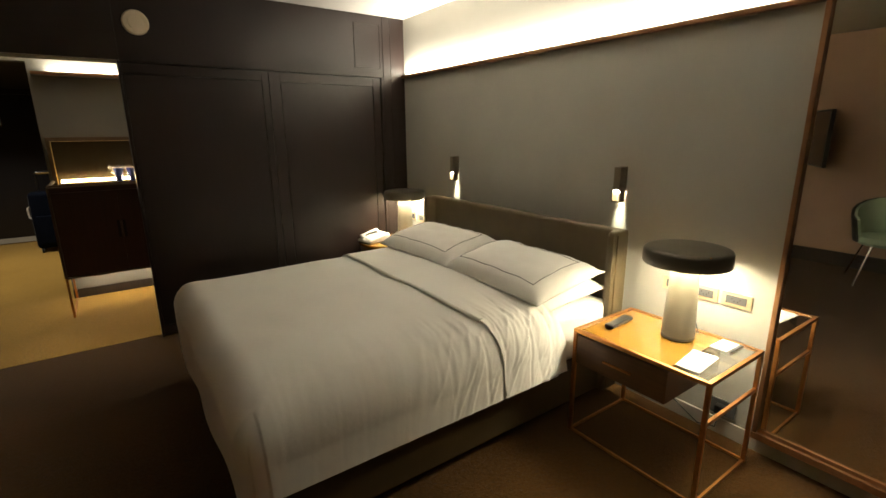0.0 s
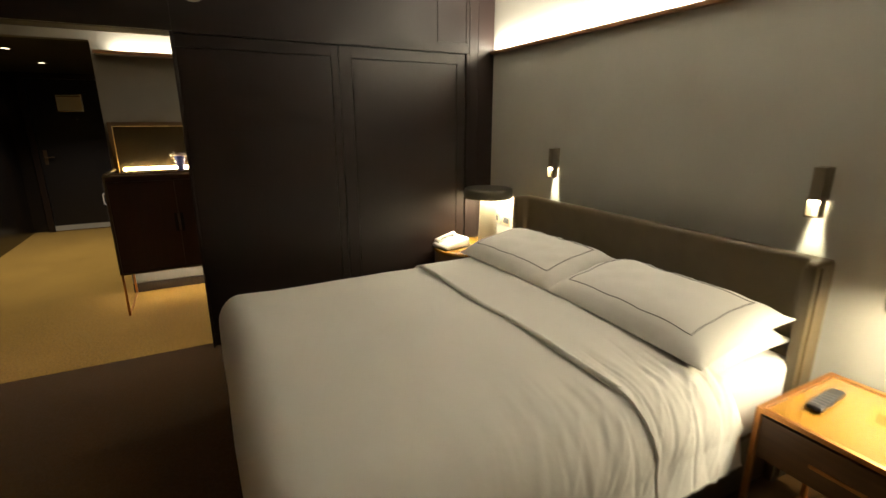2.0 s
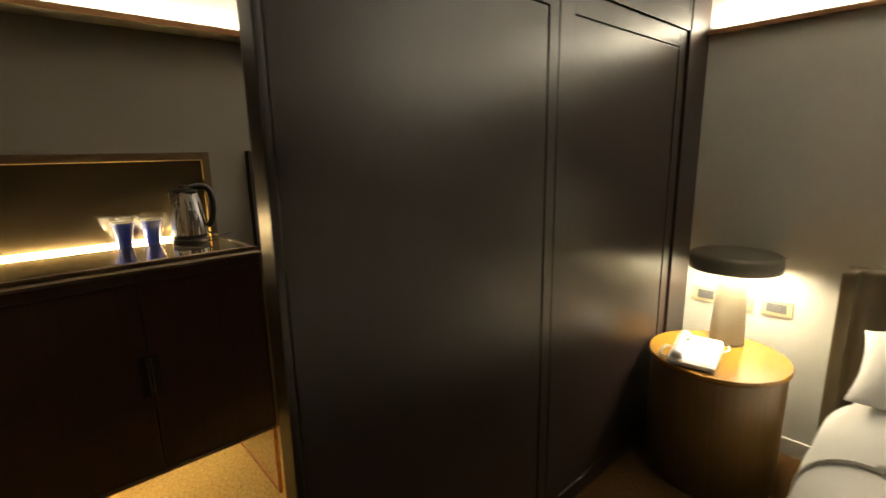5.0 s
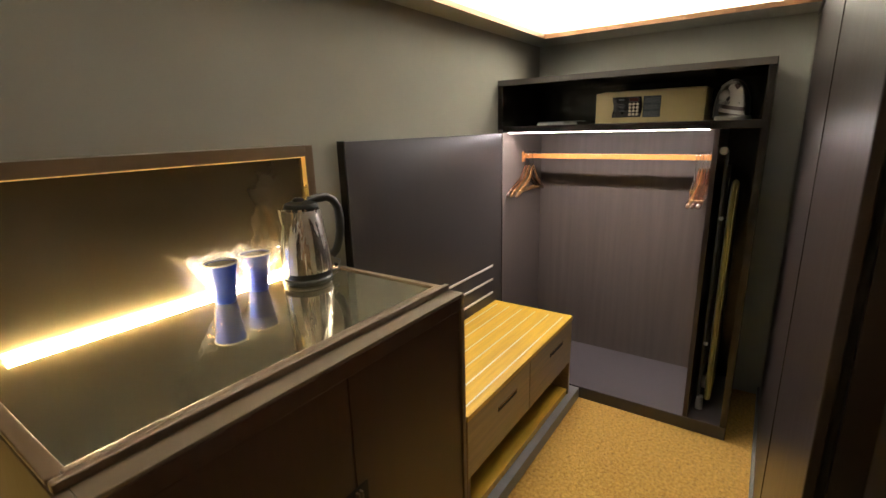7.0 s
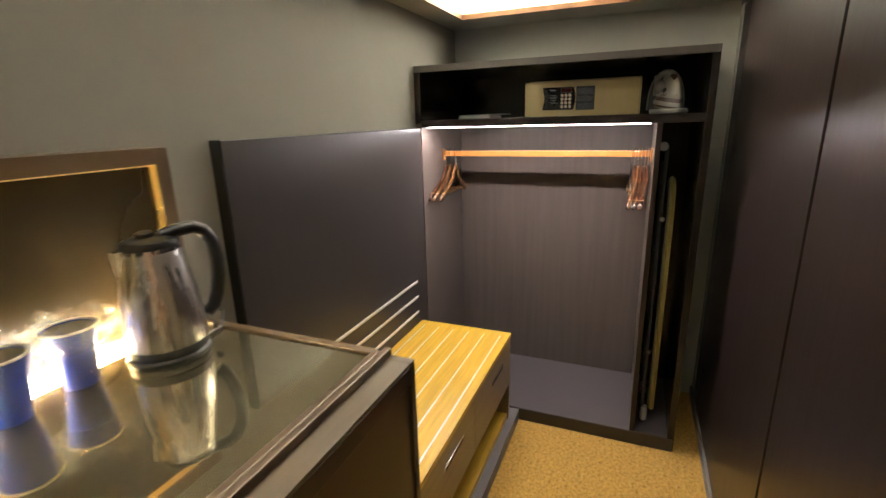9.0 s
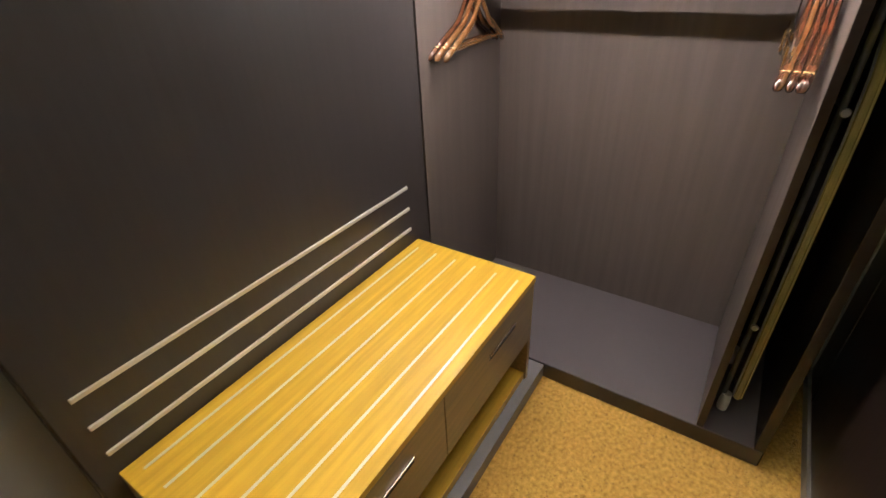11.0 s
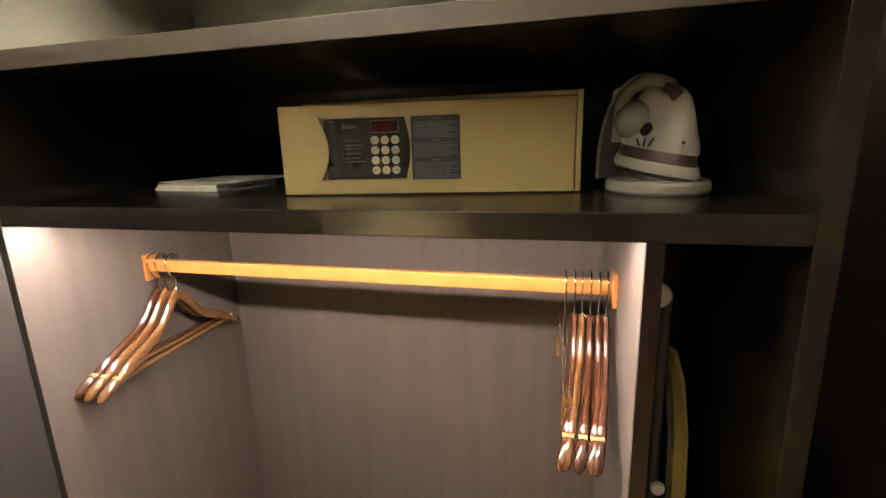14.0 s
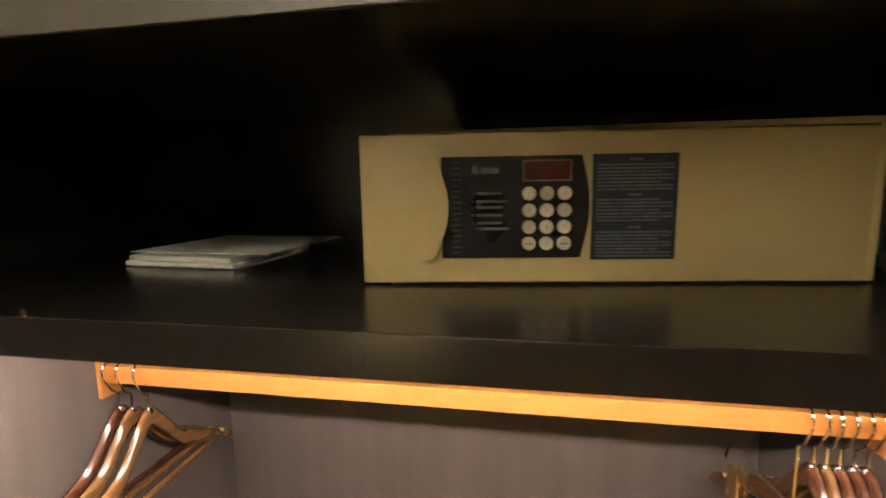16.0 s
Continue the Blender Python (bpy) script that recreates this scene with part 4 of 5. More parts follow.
for x in (-0.86, -0.51):
    for y in (8.06, 8.26):
        part("wheel", moved(lathe([(0.0, -0.012), (0.03, -0.012), (0.03, 0.012), (0.0, 0.012)], 18), pose(x, y, 0.03, 90, 0, 90)), BLACKP, sc, smooth=1)
for x, y in ((-1.2, 6.5), (-1.2, 7.7)):
    dl = thing("downlight", "small round recessed ceiling downlight", "ceiling light", (x, y, 2.15), group="hall downlights")
    part("trim_ring", lathe([(0.032, 2.158), (0.045, 2.158), (0.045, 2.162), (0.032, 2.162)], 24, (x, y, 0)), WHITEP, dl, smooth=1)
    part("lens", lathe([(0.0, 2.157), (0.031, 2.157), (0.031, 2.161), (0.0, 2.161)], 20, (x, y, 0)), DOWNL, dl)

# ---------------------------------------------------------------- alcove: minibar cabinet
CX0, CX1, CY0, CY1 = -0.425, 0.467, 4.885, 5.53
cab = thing("minibar_cabinet", "dark two-door minibar cabinet on slim copper legs", "cabinet", ((CX0 + CX1) / 2, 5.2, 0))
part("carcass", boxes(((CX0 + 0.02, CY0 + 0.024, 0.362), (CX1 - 0.02, CY1, 1.088)), bev=0.002), ESPRESSO, cab)
part("side_panel", box((CX0, CY0, 0.36), (CX0 + 0.018, CY1, 1.122), 0.002), FASCIA, cab)
part("side_panel", box((CX1 - 0.018, CY0, 0.36), (CX1, CY1, 1.122), 0.002), FASCIA, cab)
part("front_rail", box((CX0 + 0.018, CY0, 1.078), (CX1 - 0.018, CY0 + 0.06, 1.114), 0.002), ESPRESSO, cab)
part("top_band", box((CX0 + 0.018, CY0 + 0.001, 1.1142), (CX1 - 0.018, CY0 + 0.06, 1.122), 0.001), FASCIA, cab, "bronze band along the front of the top")
part("bottom_rail", box((CX0 + 0.018, CY0, 0.352), (CX1 - 0.018, CY1, 0.366), 0.002), FRAMEB, cab)
mid = 0.033
for a0, a1, hx in ((CX0 + 0.02, mid - 0.002, mid - 0.020), (mid + 0.002, CX1 - 0.02, mid + 0.012)):
    d = part("door", box((a0, CY0 + 0.004, 0.369), (a1, CY0 + 0.024, 1.075), 0.0015), ESPRESSO, cab)
    part("handle_recess", box((hx - 0.012, CY0 + 0.002, 0.665), (hx + 0.020, CY0 + 0.005, 0.815), 0.001), BLACKGAP, d)
    part("handle", box((hx + (0.012 if hx < mid else -0.010), CY0 - 0.008, 0.672), (hx + (0.018 if hx < mid else -0.004), CY0 + 0.004, 0.808), 0.002), FRAMEB, d)
part("top_board", box((CX0 + 0.0185, CY0 + 0.062, 1.100), (CX1 - 0.0185, CY1, 1.117), 0.001), FASCIA, cab)
part("glass_top", box((CX0 + 0.028, 4.962, 1.118), (CX1 - 0.022, 5.50, 1.126)), TOPGL, cab, "bronze mirror-glass top")
part("top_lip", boxes(((CX0 + 0.019, 4.946, 1.100), (CX1 - 0.019, 4.961, 1.138)), ((CX0 + 0.002, 4.932, 1.1225), (CX1 - 0.001, 4.9465, 1.138)), bev=0.003), FRAMEB, cab)
part("top_edge", box((CX0 + 0.002, 4.961, 1.1225), (CX0 + 0.027, 5.51, 1.132), 0.002), FRAMEB, cab)
part("top_edge", box((CX1 - 0.021, 4.961, 1.1225), (CX1 - 0.002, 5.51, 1.131), 0.002), FRAMEB, cab)
lb = 0.016
for x in (CX0, CX1 - lb):
    for y in (CY0 + 0.045, CY1 - lb - 0.01):
        part("leg", box((x, y, 0), (x + lb, y + lb, 0.353), 0.001), COPPER, cab)
    part("foot_bar", box((x + 0.002, CY0 + 0.045 + lb, 0), (x + lb - 0.002, CY1 - lb - 0.01, 0.013), 0.001), COPPER, cab)
part("under_light", box((CX0 + 0.06, 5.40, 0.346), (CX1 - 0.06, 5.412, 0.352)), LEDUNDER, cab, "warm light strip under the cabinet")
part("loose_cable", tube([(-0.10, 5.45, 0.353), (-0.11, 5.44, 0.29), (-0.06, 5.43, 0.255), (0.0, 5.44, 0.262), (0.03, 5.45, 0.31), (0.02, 5.46, 0.353)], 0.004, 6), BLACKP, cab, smooth=1)

bp = thing("lit_back_panel", "bronze mirror splashback with copper frame and gold light strip", "splashback", (0.02, 5.5, 1.126))
bx0, bx1, bz0, bz1, by = -0.408, 0.466, 1.127, 1.514, 5.443
part("frame", boxes(((bx0, by, bz0), (bx0 + 0.030, YN, bz1)), ((bx1 - 0.030, by, bz0), (bx1, YN, bz1)), ((bx0 + 0.03, by, bz1 - 0.034), (bx1 - 0.03, YN, bz1)), bev=0.002), FRAMEB, bp)
bw, bf, bb = 0.0035, by + 0.003, by + 0.018


def bead(p, q, inward):
    """A three-sided bead from p to q whose bright face slopes back and inward."""
    return skin([[(x, bf, z), (x, bb, z), (x + inward[0] * bw, bb, z + inward[1] * bw)] for x, z in (p, q)])


part("gold_bead", bead((bx0 + 0.03, bz0), (bx0 + 0.03, bz1 - 0.034), (1, 0)), BEAD, bp)
part("gold_bead", bead((bx1 - 0.03, bz0), (bx1 - 0.03, bz1 - 0.034), (-1, 0)), BEAD, bp)
part("gold_bead", bead((bx0 + 0.03, bz1 - 0.034), (bx1 - 0.03, bz1 - 0.034), (0, -1)), BEAD, bp)
part("mirror_pane", box((bx0 + 0.03, by + 0.018, bz0), (bx1 - 0.03, by + 0.028, bz1 - 0.034)), BRONZEGL, bp, "dark bronze mirror pane")
part("light_strip", box((bx0 + 0.06, by + 0.001, bz0), (bx1 - 0.06, by + 0.013, bz0 + 0.010), 0.003), LEDGOLD, bp, "glowing gold light strip")

kt = thing("electric_kettle", "brushed steel electric kettle with black handle", "kettle", pose(0.322, 5.345, 1.126, 0, 0, -28) @ Matrix.Diagonal((0.97, 0.97, 0.96, 1)), local=True)
part("base", lathe([(0.0, 0), (0.072, 0), (0.0745, 0.004), (0.0745, 0.011), (0.071, 0.015), (0.0, 0.015)], 44), BLACKP, kt, smooth=1)
part("collar", lathe([(0.069, 0.015), (0.0728, 0.019), (0.0735, 0.034), (0.0, 0.035)], 44), BLACKP, kt, smooth=1)
part("jug", lathe([(0.0, 0.033), (0.0725, 0.033), (0.0738, 0.038), (0.0715, 0.085), (0.066, 0.135), (0.0585, 0.185), (0.0525, 0.214), (0.0505, 0.222), (0.0, 0.223)], 64), KETTLE, kt, "brushed steel jug", smooth=1)
part("rim_band", lathe([(0.0495, 0.219), (0.0522, 0.220), (0.0516, 0.227), (0.0, 0.228)], 44), CHROME, kt, smooth=1)
part("lid", lathe([(0.0, 0.226), (0.0505, 0.226), (0.0515, 0.231), (0.047, 0.240), (0.030, 0.246), (0.0, 0.248)], 40), BLACKP, kt, smooth=1)
part("lid_button", lathe([(0.0, 0.246), (0.017, 0.246), (0.016, 0.254), (0.010, 0.257), (0.0, 0.258)], 24, (-0.006, 0, 0)), BLACKP, kt, smooth=1)
part("spout", skin([[(-0.046, -0.024, 0.222), (-0.046, 0.024, 0.222), (-0.054, 0.021, 0.165), (-0.054, -0.021, 0.165)],
                    [(-0.058, -0.015, 0.223), (-0.058, 0.015, 0.223), (-0.061, 0.012, 0.178), (-0.061, -0.012, 0.178)],
                    [(-0.066, -0.006, 0.224), (-0.066, 0.006, 0.224), (-0.063, 0.005, 0.192), (-0.063, -0.005, 0.192)]]), KETTLE, kt, "short steel spout", smooth=50)
spine = [(0.020, 0.243), (0.048, 0.250), (0.076, 0.252), (0.095, 0.242), (0.1085, 0.218), (0.1125, 0.182), (0.1105, 0.143), (0.104, 0.108), (0.094, 0.082), (0.078, 0.066)]
grip = []
for k, (x, z) in enumerate(spine):
    a, b = spine[max(k - 1, 0)], spine[min(k + 1, len(spine) - 1)]
    d = Vector((b[0] - a[0], 0, b[1] - a[1])).normalized()
    out = Vector((-d.z, 0, d.x))
    w = 0.0150 if k < 7 else 0.0150 - 0.002 * (k - 6)
    grip.append([Vector((x, 0, z)) + 0.0135 * math.cos(q) * out + Vector((0, w * math.sin(q), 0)) for q in np.linspace(0, 2 * math.pi, 14, endpoint=False)])
part("handle", skin(grip), BLACKP, kt, smooth=60)
part("switch", box((0.082, -0.010, 0.030), (0.094, 0.010, 0.040), 0.003), BLACKP, kt, smooth=1)
part("cable", tube([(0.070, 0.02, 0.008), (0.11, 0.05, 0.006), (0.125, 0.10, 0.005), (0.14, 0.15, 0.005), (0.13, 0.19, 0.006)], 0.0035, 6), BLACKP, kt, "black cable", smooth=1)

cup = thing("paper_cup", "blue paper cup wrapped in clear crinkled film", "cup", pose(0.082, 5.385, 1.126), local=True, group="wrapped cups")
part("cup", lathe([(0.0, 0), (0.0245, 0), (0.0255, 0.004), (0.034, 0.075), (0.0405, 0.105), (0.0385, 0.105), (0.032, 0.07), (0.0235, 0.006), (0.0, 0.006)], 36), CUPB, cup, smooth=1)
part("rolled_rim", tube(arc((0, 0, 0.1065), 0.0402, 0, 360, 36, "xy"), 0.0023), WHITEP, cup, smooth=1)
# Grey-brown lining: the shade inside the cup is in its colour.
part("shaded_lining", lathe([(0.0, 0.050), (0.0290, 0.050), (0.0375, 0.1035), (0.0370, 0.1035), (0.0, 0.0505)], 28), CUPIN, cup, smooth=1)


def film_mesh(seed):
    """A loose clear bag round a cup, gathered under it and flaring to one side above the rim."""
    rings = []
    for k in range(22):
        f = k / 21
        z = 0.003 + f * 0.126
        ring = []
        for s in range(40):
            a = 2 * math.pi * s / 40
            r = 0.028 + 0.019 * f + 0.030 * max(0.0, f - 0.25) * max(0.0, math.cos(a - 2.9)) ** 2 * 2.0
            c = noise.noise(Vector((math.cos(a) * 2.6, math.sin(a) * 2.6, f * 4 + seed)))
            d = noise.noise(Vector((math.cos(a) * 7, math.sin(a) * 7, f * 9 + seed)))
            if f > 0.78:
                r *= 1 - 1.3 * (f - 0.78) * (0.6 + 0.8 * math.sin(3 * a + seed) ** 2)
            r = max(r + (0.010 * c + 0.006 * d) * (0.35 + f), 0.004)
            ring.append((r * math.cos(a), r * math.sin(a), z + (0.024 * c + 0.012 * d) * max(0.0, f - 0.6) * 2))
        rings.append(ring)
    return skin(rings, caps=False)




def tuft_mesh(seed):
    """Gathered film standing crumpled over the back of the rim."""
    rings = []
    for k in range(12):
        f = k / 11
        ring = []
        for q in range(44):
            a = radians(-70 + 245 * q / 43)
            c = noise.noise(Vector((math.cos(a) * 5, math.sin(a) * 5, f * 3 + seed)))
            d = noise.noise(Vector((math.cos(a) * 13, math.sin(a) * 13, f * 7 + seed)))
            r = 0.041 + 0.011 * math.sin(2.4 * f) + (0.013 * c + 0.008 * d) * (0.3 + f)
            r += 0.030 * f * max(0.0, math.cos(a - 2.7)) ** 3
            ring.append((r * math.cos(a), r * math.sin(a), 0.070 + 0.050 * f + (0.024 * c + 0.016 * d) * f))
        rings.append(ring)
    bm = skin(rings, closed=False, caps=False)
    for v in bm.verts:
        v.co.z = max(v.co.z, 0.02)
    return bm


part("film_tuft", tuft_mesh(3.0), FILMT, cup, "crumpled gathered film", smooth=10)
part("wrapping_film", film_mesh(1.0), FILM, cup, "clear crinkled plastic film", smooth=12)
copy_thing(cup, pose(0.188, 5.395, 1.126, 0, 0, 140))

# ---------------------------------------------------------------- alcove: luggage bench and wall panel
pn = thing("wall_panel", "dark veneer wall panel with three metal bars", "wall panel", (1.28, YN, 0))
part("board", box((0.672, 5.517, 0.02), (1.888, YN, 1.516), 0.002), PANELD, pn)
part("board_end", box((0.668, 5.514, 0.02), (0.674, YN, 1.518), 0.001), SHELFD, pn)
for z in (0.765, 0.683, 0.601):
    part("guard_bar", box((0.715, 5.511, z - 0.0055), (1.775, 5.519, z + 0.0055), 0.0012), ALU, pn, "flat brushed metal bar")

bn = thing("luggage_bench", "honey oak luggage bench with two drawers", "bench", (1.26, 5.27, 0))
BX0, BX1, BY0, BY1, BZ = 0.712, 1.81, 5.035, 5.513, 0.54
part("top", box((BX0, BY0, BZ - 0.022), (BX1, BY1, BZ), 0.0015), OAK, bn)
for k in range(6):
    y = 5.076 + 0.0797 * k
    part("inlay_strip", box((BX0 + 0.035, y - 0.0036, BZ - 0.003), (BX1 - 0.052, y + 0.0036, BZ + 0.0018), 0.0006), ALU, bn, "thin metal inlay strip")
part("end_panel", box((BX0, BY0 + 0.004, 0.065), (BX0 + 0.02, BY1, BZ - 0.022), 0.001), WALNUT, bn)
part("end_panel", box((BX1 - 0.02, BY0 + 0.004, 0.065), (BX1, BY1, BZ - 0.022), 0.001), BENCHF, bn)
part("carcass", box((BX0 + 0.02, BY0 + 0.024, 0.27), (BX1 - 0.02, BY1, BZ - 0.022)), ESPRESSO, bn)
part("back", box((BX0 + 0.02, BY1 - 0.03, 0.065), (BX1 - 0.02, BY1, 0.27)), ESPRESSO, bn)
bm_mid = (BX0 + BX1) / 2
for a0, a1 in ((BX0 + 0.004, bm_mid - 0.002), (bm_mid + 0.002, BX1 - 0.004)):
    d = part("drawer", box((a0, BY0 + 0.003, 0.268), (a1, BY0 + 0.023, BZ - 0.025), 0.001), BENCHF, bn)
    c = (a0 + a1) / 2 + 0.05
    part("slot", box((c - 0.085, BY0 + 0.0015, 0.425), (c + 0.085, BY0 + 0.004, 0.447), 0.001), BLACKGAP, d)
    part("pull", box((c - 0.083, BY0 - 0.002, 0.443), (c + 0.083, BY0 + 0.003, 0.448), 0.001), STEEL, d)
part("base_board", box((BX0, BY0 + 0.012, 0.064), (BX1, BY1, 0.098), 0.001), OAK, bn)
part("plinth", box((BX0, 5.008, 0), (1.896, BY1, 0.064), 0.002), PLINTH, bn, "grey laminate plinth")

# ---------------------------------------------------------------- alcove: open wardrobe
FX, RX = 1.898, XE - 0.012
wd = thing("open_wardrobe", "open dark veneer wardrobe with shelf and hanging rail", "wardrobe", (2.18, 4.9, 0))
part("side", box((FX, 5.517, 0), (XE, YN - 0.002, 1.535), 0.001), CLOSET, wd)
# Upper side and top near-black: shade above the shelf put into colour.
part("shaded_upper_side", box((FX, 5.517, 1.5352), (XE, YN - 0.002, 1.80), 0.001), SHELFD, wd)
part("side", box((FX, 4.268, 0), (XE, 4.297, 1.80), 0.0015), SHELFD, wd)
part("top", box((FX, 4.297, 1.770), (XE, 5.517, 1.80), 0.0015), SHELFD, wd)
# Paler front strip: cove light on the top's edge put into its colour.
part("top_edge", box((FX - 0.003, 4.270, 1.7705), (FX - 0.0005, 5.546, 1.7995), 0.0008), TOPV, wd)
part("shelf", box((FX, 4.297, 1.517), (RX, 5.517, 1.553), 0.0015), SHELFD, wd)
part("divider", box((FX + 0.006, 4.446, 0.072), (RX, 4.466, 1.517), 0.001), CLOSET, wd)
part("divider_edge", box((FX + 0.001, 4.4445, 0.072), (FX + 0.0055, 4.4655, 1.517), 0.0005), WENGE, wd)
part("base", box((FX, 4.297, 0), (XE, 5.517, 0.072), 0.0015), CLOSETB, wd)
part("back", box((RX, 4.466, 0.072), (XE, 5.517, 1.517)), CLOSET, wd)
# Backs of the unlit compartments: their shade put into near-black veneer.
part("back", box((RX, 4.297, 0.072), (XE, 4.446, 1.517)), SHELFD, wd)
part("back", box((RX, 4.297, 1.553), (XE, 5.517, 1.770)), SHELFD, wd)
part("base_front", box((FX - 0.003, 4.272, 0.002), (FX - 0.0005, 5.513, 0.070), 0.001), PANELD, wd)
part("light_strip", box((FX + 0.026, 4.49, 1.5152), (FX + 0.046, 5.49, 1.5225)), LEDWHITE, wd, "white light strip under the shelf")
rl = part("hanging_rail", box((2.168, 4.474, 1.3600), (2.184, 5.512, 1.388), 0.002), RAILG, wd, "flat copper hanging rail")
for y in (4.466, 5.509):
    part("rail_bracket", box((2.158, y, 1.338), (2.194, y + 0.008, 1.400), 0.002), RAILG, rl)


def hanger(material, clips=False):
    """A wooden coat hanger across x, its hook round the rail at its origin."""
    th = thing("coat_hanger", "glossy wooden coat hanger with steel hook", "hanger", pose(0, 0, 0), local=True, group="coat hangers")
    n = 61
    rings = []

    def spine(s):
        e = min(abs(s) / 0.34, 1.0)
        return Vector((0.226 * s, 0.018 * s * s, -0.066 - 0.044 * e * e * (3 - 2 * e) - 0.112 * abs(s) ** 1.15))

    for k in range(n):
        s = -1 + 2 * k / (n - 1)
        p, q = spine(s), abs(s)
        end = min((1 - q) / 0.05, 1.0) ** 0.5 * 0.75 + 0.25
        dip = 1 - 0.38 * max(0.0, 1 - abs(q - 0.80) / 0.035)
        hgt = (0.0165 - 0.004 * q) * end * dip
        wid = (0.0068 + 0.0040 * q ** 2) * end * (0.6 + 0.4 * dip)
        rings.append([(p.x, p.y + wid * math.cos(a), p.z - 0.003 * (1 - dip) + hgt * math.sin(a)) for a in np.linspace(0, 2 * math.pi, 14, endpoint=False)])
    part("arch", skin(rings), material, th, smooth=70)
    part("trouser_bar", tube([(-0.200, 0.015, -0.200), (0.200, 0.015, -0.200)], 0.0055, 8), material, th, smooth=1)
    for s in (-1, 1):
        p = spine(0.80 * s)
        part("notch_plate", box((p.x - 0.007, p.y - 0.0065, p.z + 0.004), (p.x + 0.007, p.y + 0.0065, p.z + 0.0085), 0.001), NOTCH, th, "pale notch near the tip")
    hook = arc((0, 0, 0.008), 0.022, -20, 200, 14) + [(-0.010, 0, -0.022), (0, 0, -0.030), (0, 0, -0.062)]
    part("hook", tube(hook, 0.0018, 6), CHROME, th, smooth=1)
    part("hook_ferrule", lathe([(0.006, -0.062), (0.007, -0.058), (0.004, -0.052)], 12), CHROME, th, smooth=1)
    return th


HZ = 1.372
h1 = hanger(HANGW)
h1.matrix_basis = pose(2.176, 5.500, HZ, 0, 0, 0)
h2 = hanger(HANGT)
h2.matrix_basis = pose(2.176, 5.477, HZ, 0, 0, 1.5)
copy_thing(h2, pose(2.176, 5.448, HZ, 0, 0, 3))
for k, (y, rz) in enumerate(((4.482, -1), (4.496, 1), (4.511, 0), (4.525, -2), (4.539, 1))):
    copy_thing(h1 if k % 2 == 0 else h2 if k == 3 else h1, pose(2.176, y, HZ, 0, 0, rz))
ck = thing("clip_hanger", "steel clip hanger for skirts on the rail", "hanger", pose(2.176, 4.556, HZ, 0, 0, 3), local=True, group="coat hangers")
part("hook", tube(arc((0, 0, 0.008), 0.022, -20, 200, 14) + [(-0.010, 0, -0.022), (0, 0, -0.030), (0, 0, -0.11)], 0.0018, 6), CHROME, ck, smooth=1)
part("wire", tube([(-0.17, 0, -0.15), (-0.16, 0, -0.125), (0, 0, -0.11), (0.16, 0, -0.125), (0.17, 0, -0.15), (-0.17, 0, -0.15)], 0.002, 6), CHROME, ck, smooth=1)
for s in (-0.13, 0.13):
    cl = part("clip", boxes(((s - 0.014, -0.008, -0.20), (s + 0.014, -0.003, -0.145)), ((s - 0.014, 0.003, -0.20), (s + 0.014, 0.008, -0.145)), bev=0.001), BRASS, ck)
    part("clip_spring", moved(lathe([(0.004, -0.008), (0.004, 0.008)], 10), pose(s, 0, -0.165, 0, 90, 0)), CHROME, cl, smooth=1)

# safe, its door ajar at the left
sf = thing("room_safe", "beige electronic room safe with door slightly ajar", "safe", (2.25, 4.8, 1.553))
for name, p, q in (("side_wall", (2.114, 4.538, 1.5545), (2.40, 4.547, 1.7145)), ("side_wall", (2.118, 5.022, 1.5545), (2.40, 5.035, 1.7145)),
                   ("bottom_plate", (2.113, 4.547, 1.5545), (2.40, 5.022, 1.562)), ("top_plate", (2.113, 4.547, 1.707), (2.40, 5.022, 1.7145)),
                   ("back_wall", (2.39, 4.547, 1.562), (2.40, 5.022, 1.707))):
    part(name, box(p, q, 0.003), SAFE, sf, smooth=1)
ang = math.degrees(math.atan2(2.108 - 2.045, 5.045 - 4.562))
SD = pose(2.045, 5.045, 1.5555, 0, 0, -90 + ang)   # local x runs along the door's face, local y into the safe


def on_door(bm):
    return moved(bm, SD)


def slab(outline, y0, y1):
    """A flat plate from an outline of (x, z) on the door's face."""
    return skin([[(x, y0, z) for x, z in outline], [(x, y1, z) for x, z in outline]])


sdoor = part("door", on_door(box((0.004, 0.0, 0.0), (0.501, 0.012, 0.150), 0.0025)), SAFE, sf, smooth=1)
dark = [(0.086, 0.026), (0.224, 0.026)] + [(0.224 + 0.0085 * math.sin(math.pi * k / 10), 0.026 + 0.101 * k / 10) for k in range(1, 10)] + [(0.224, 0.127), (0.086, 0.127)]
kp = part("keypad_panel", on_door(slab(dark, -0.0015, 0.001)), SAFEK, sdoor, "black keypad panel")
hnd = [(0.066, 0.025)] + [(0.0775 + 0.0155 * math.sin(math.pi * k / 12), 0.025 + 0.105 * k / 12) for k in range(13)] + [(0.066, 0.130)]
part("door_grip", on_door(slab(hnd, -0.008, 0.0)), SAFE, sdoor, smooth=1)
part("grip_ticks", on_door(boxes(*[((0.0965, -0.0022, 0.031 + 0.0056 * k), (0.104 + 0.002 * (k % 2), -0.0014, 0.0322 + 0.0056 * k)) for k in range(17)])), SAFET, sdoor)
part("display", on_door(box((0.168, -0.0035, 0.1035), (0.213, -0.001, 0.1215), 0.001)), SAFER, sdoor, "dark red display window")
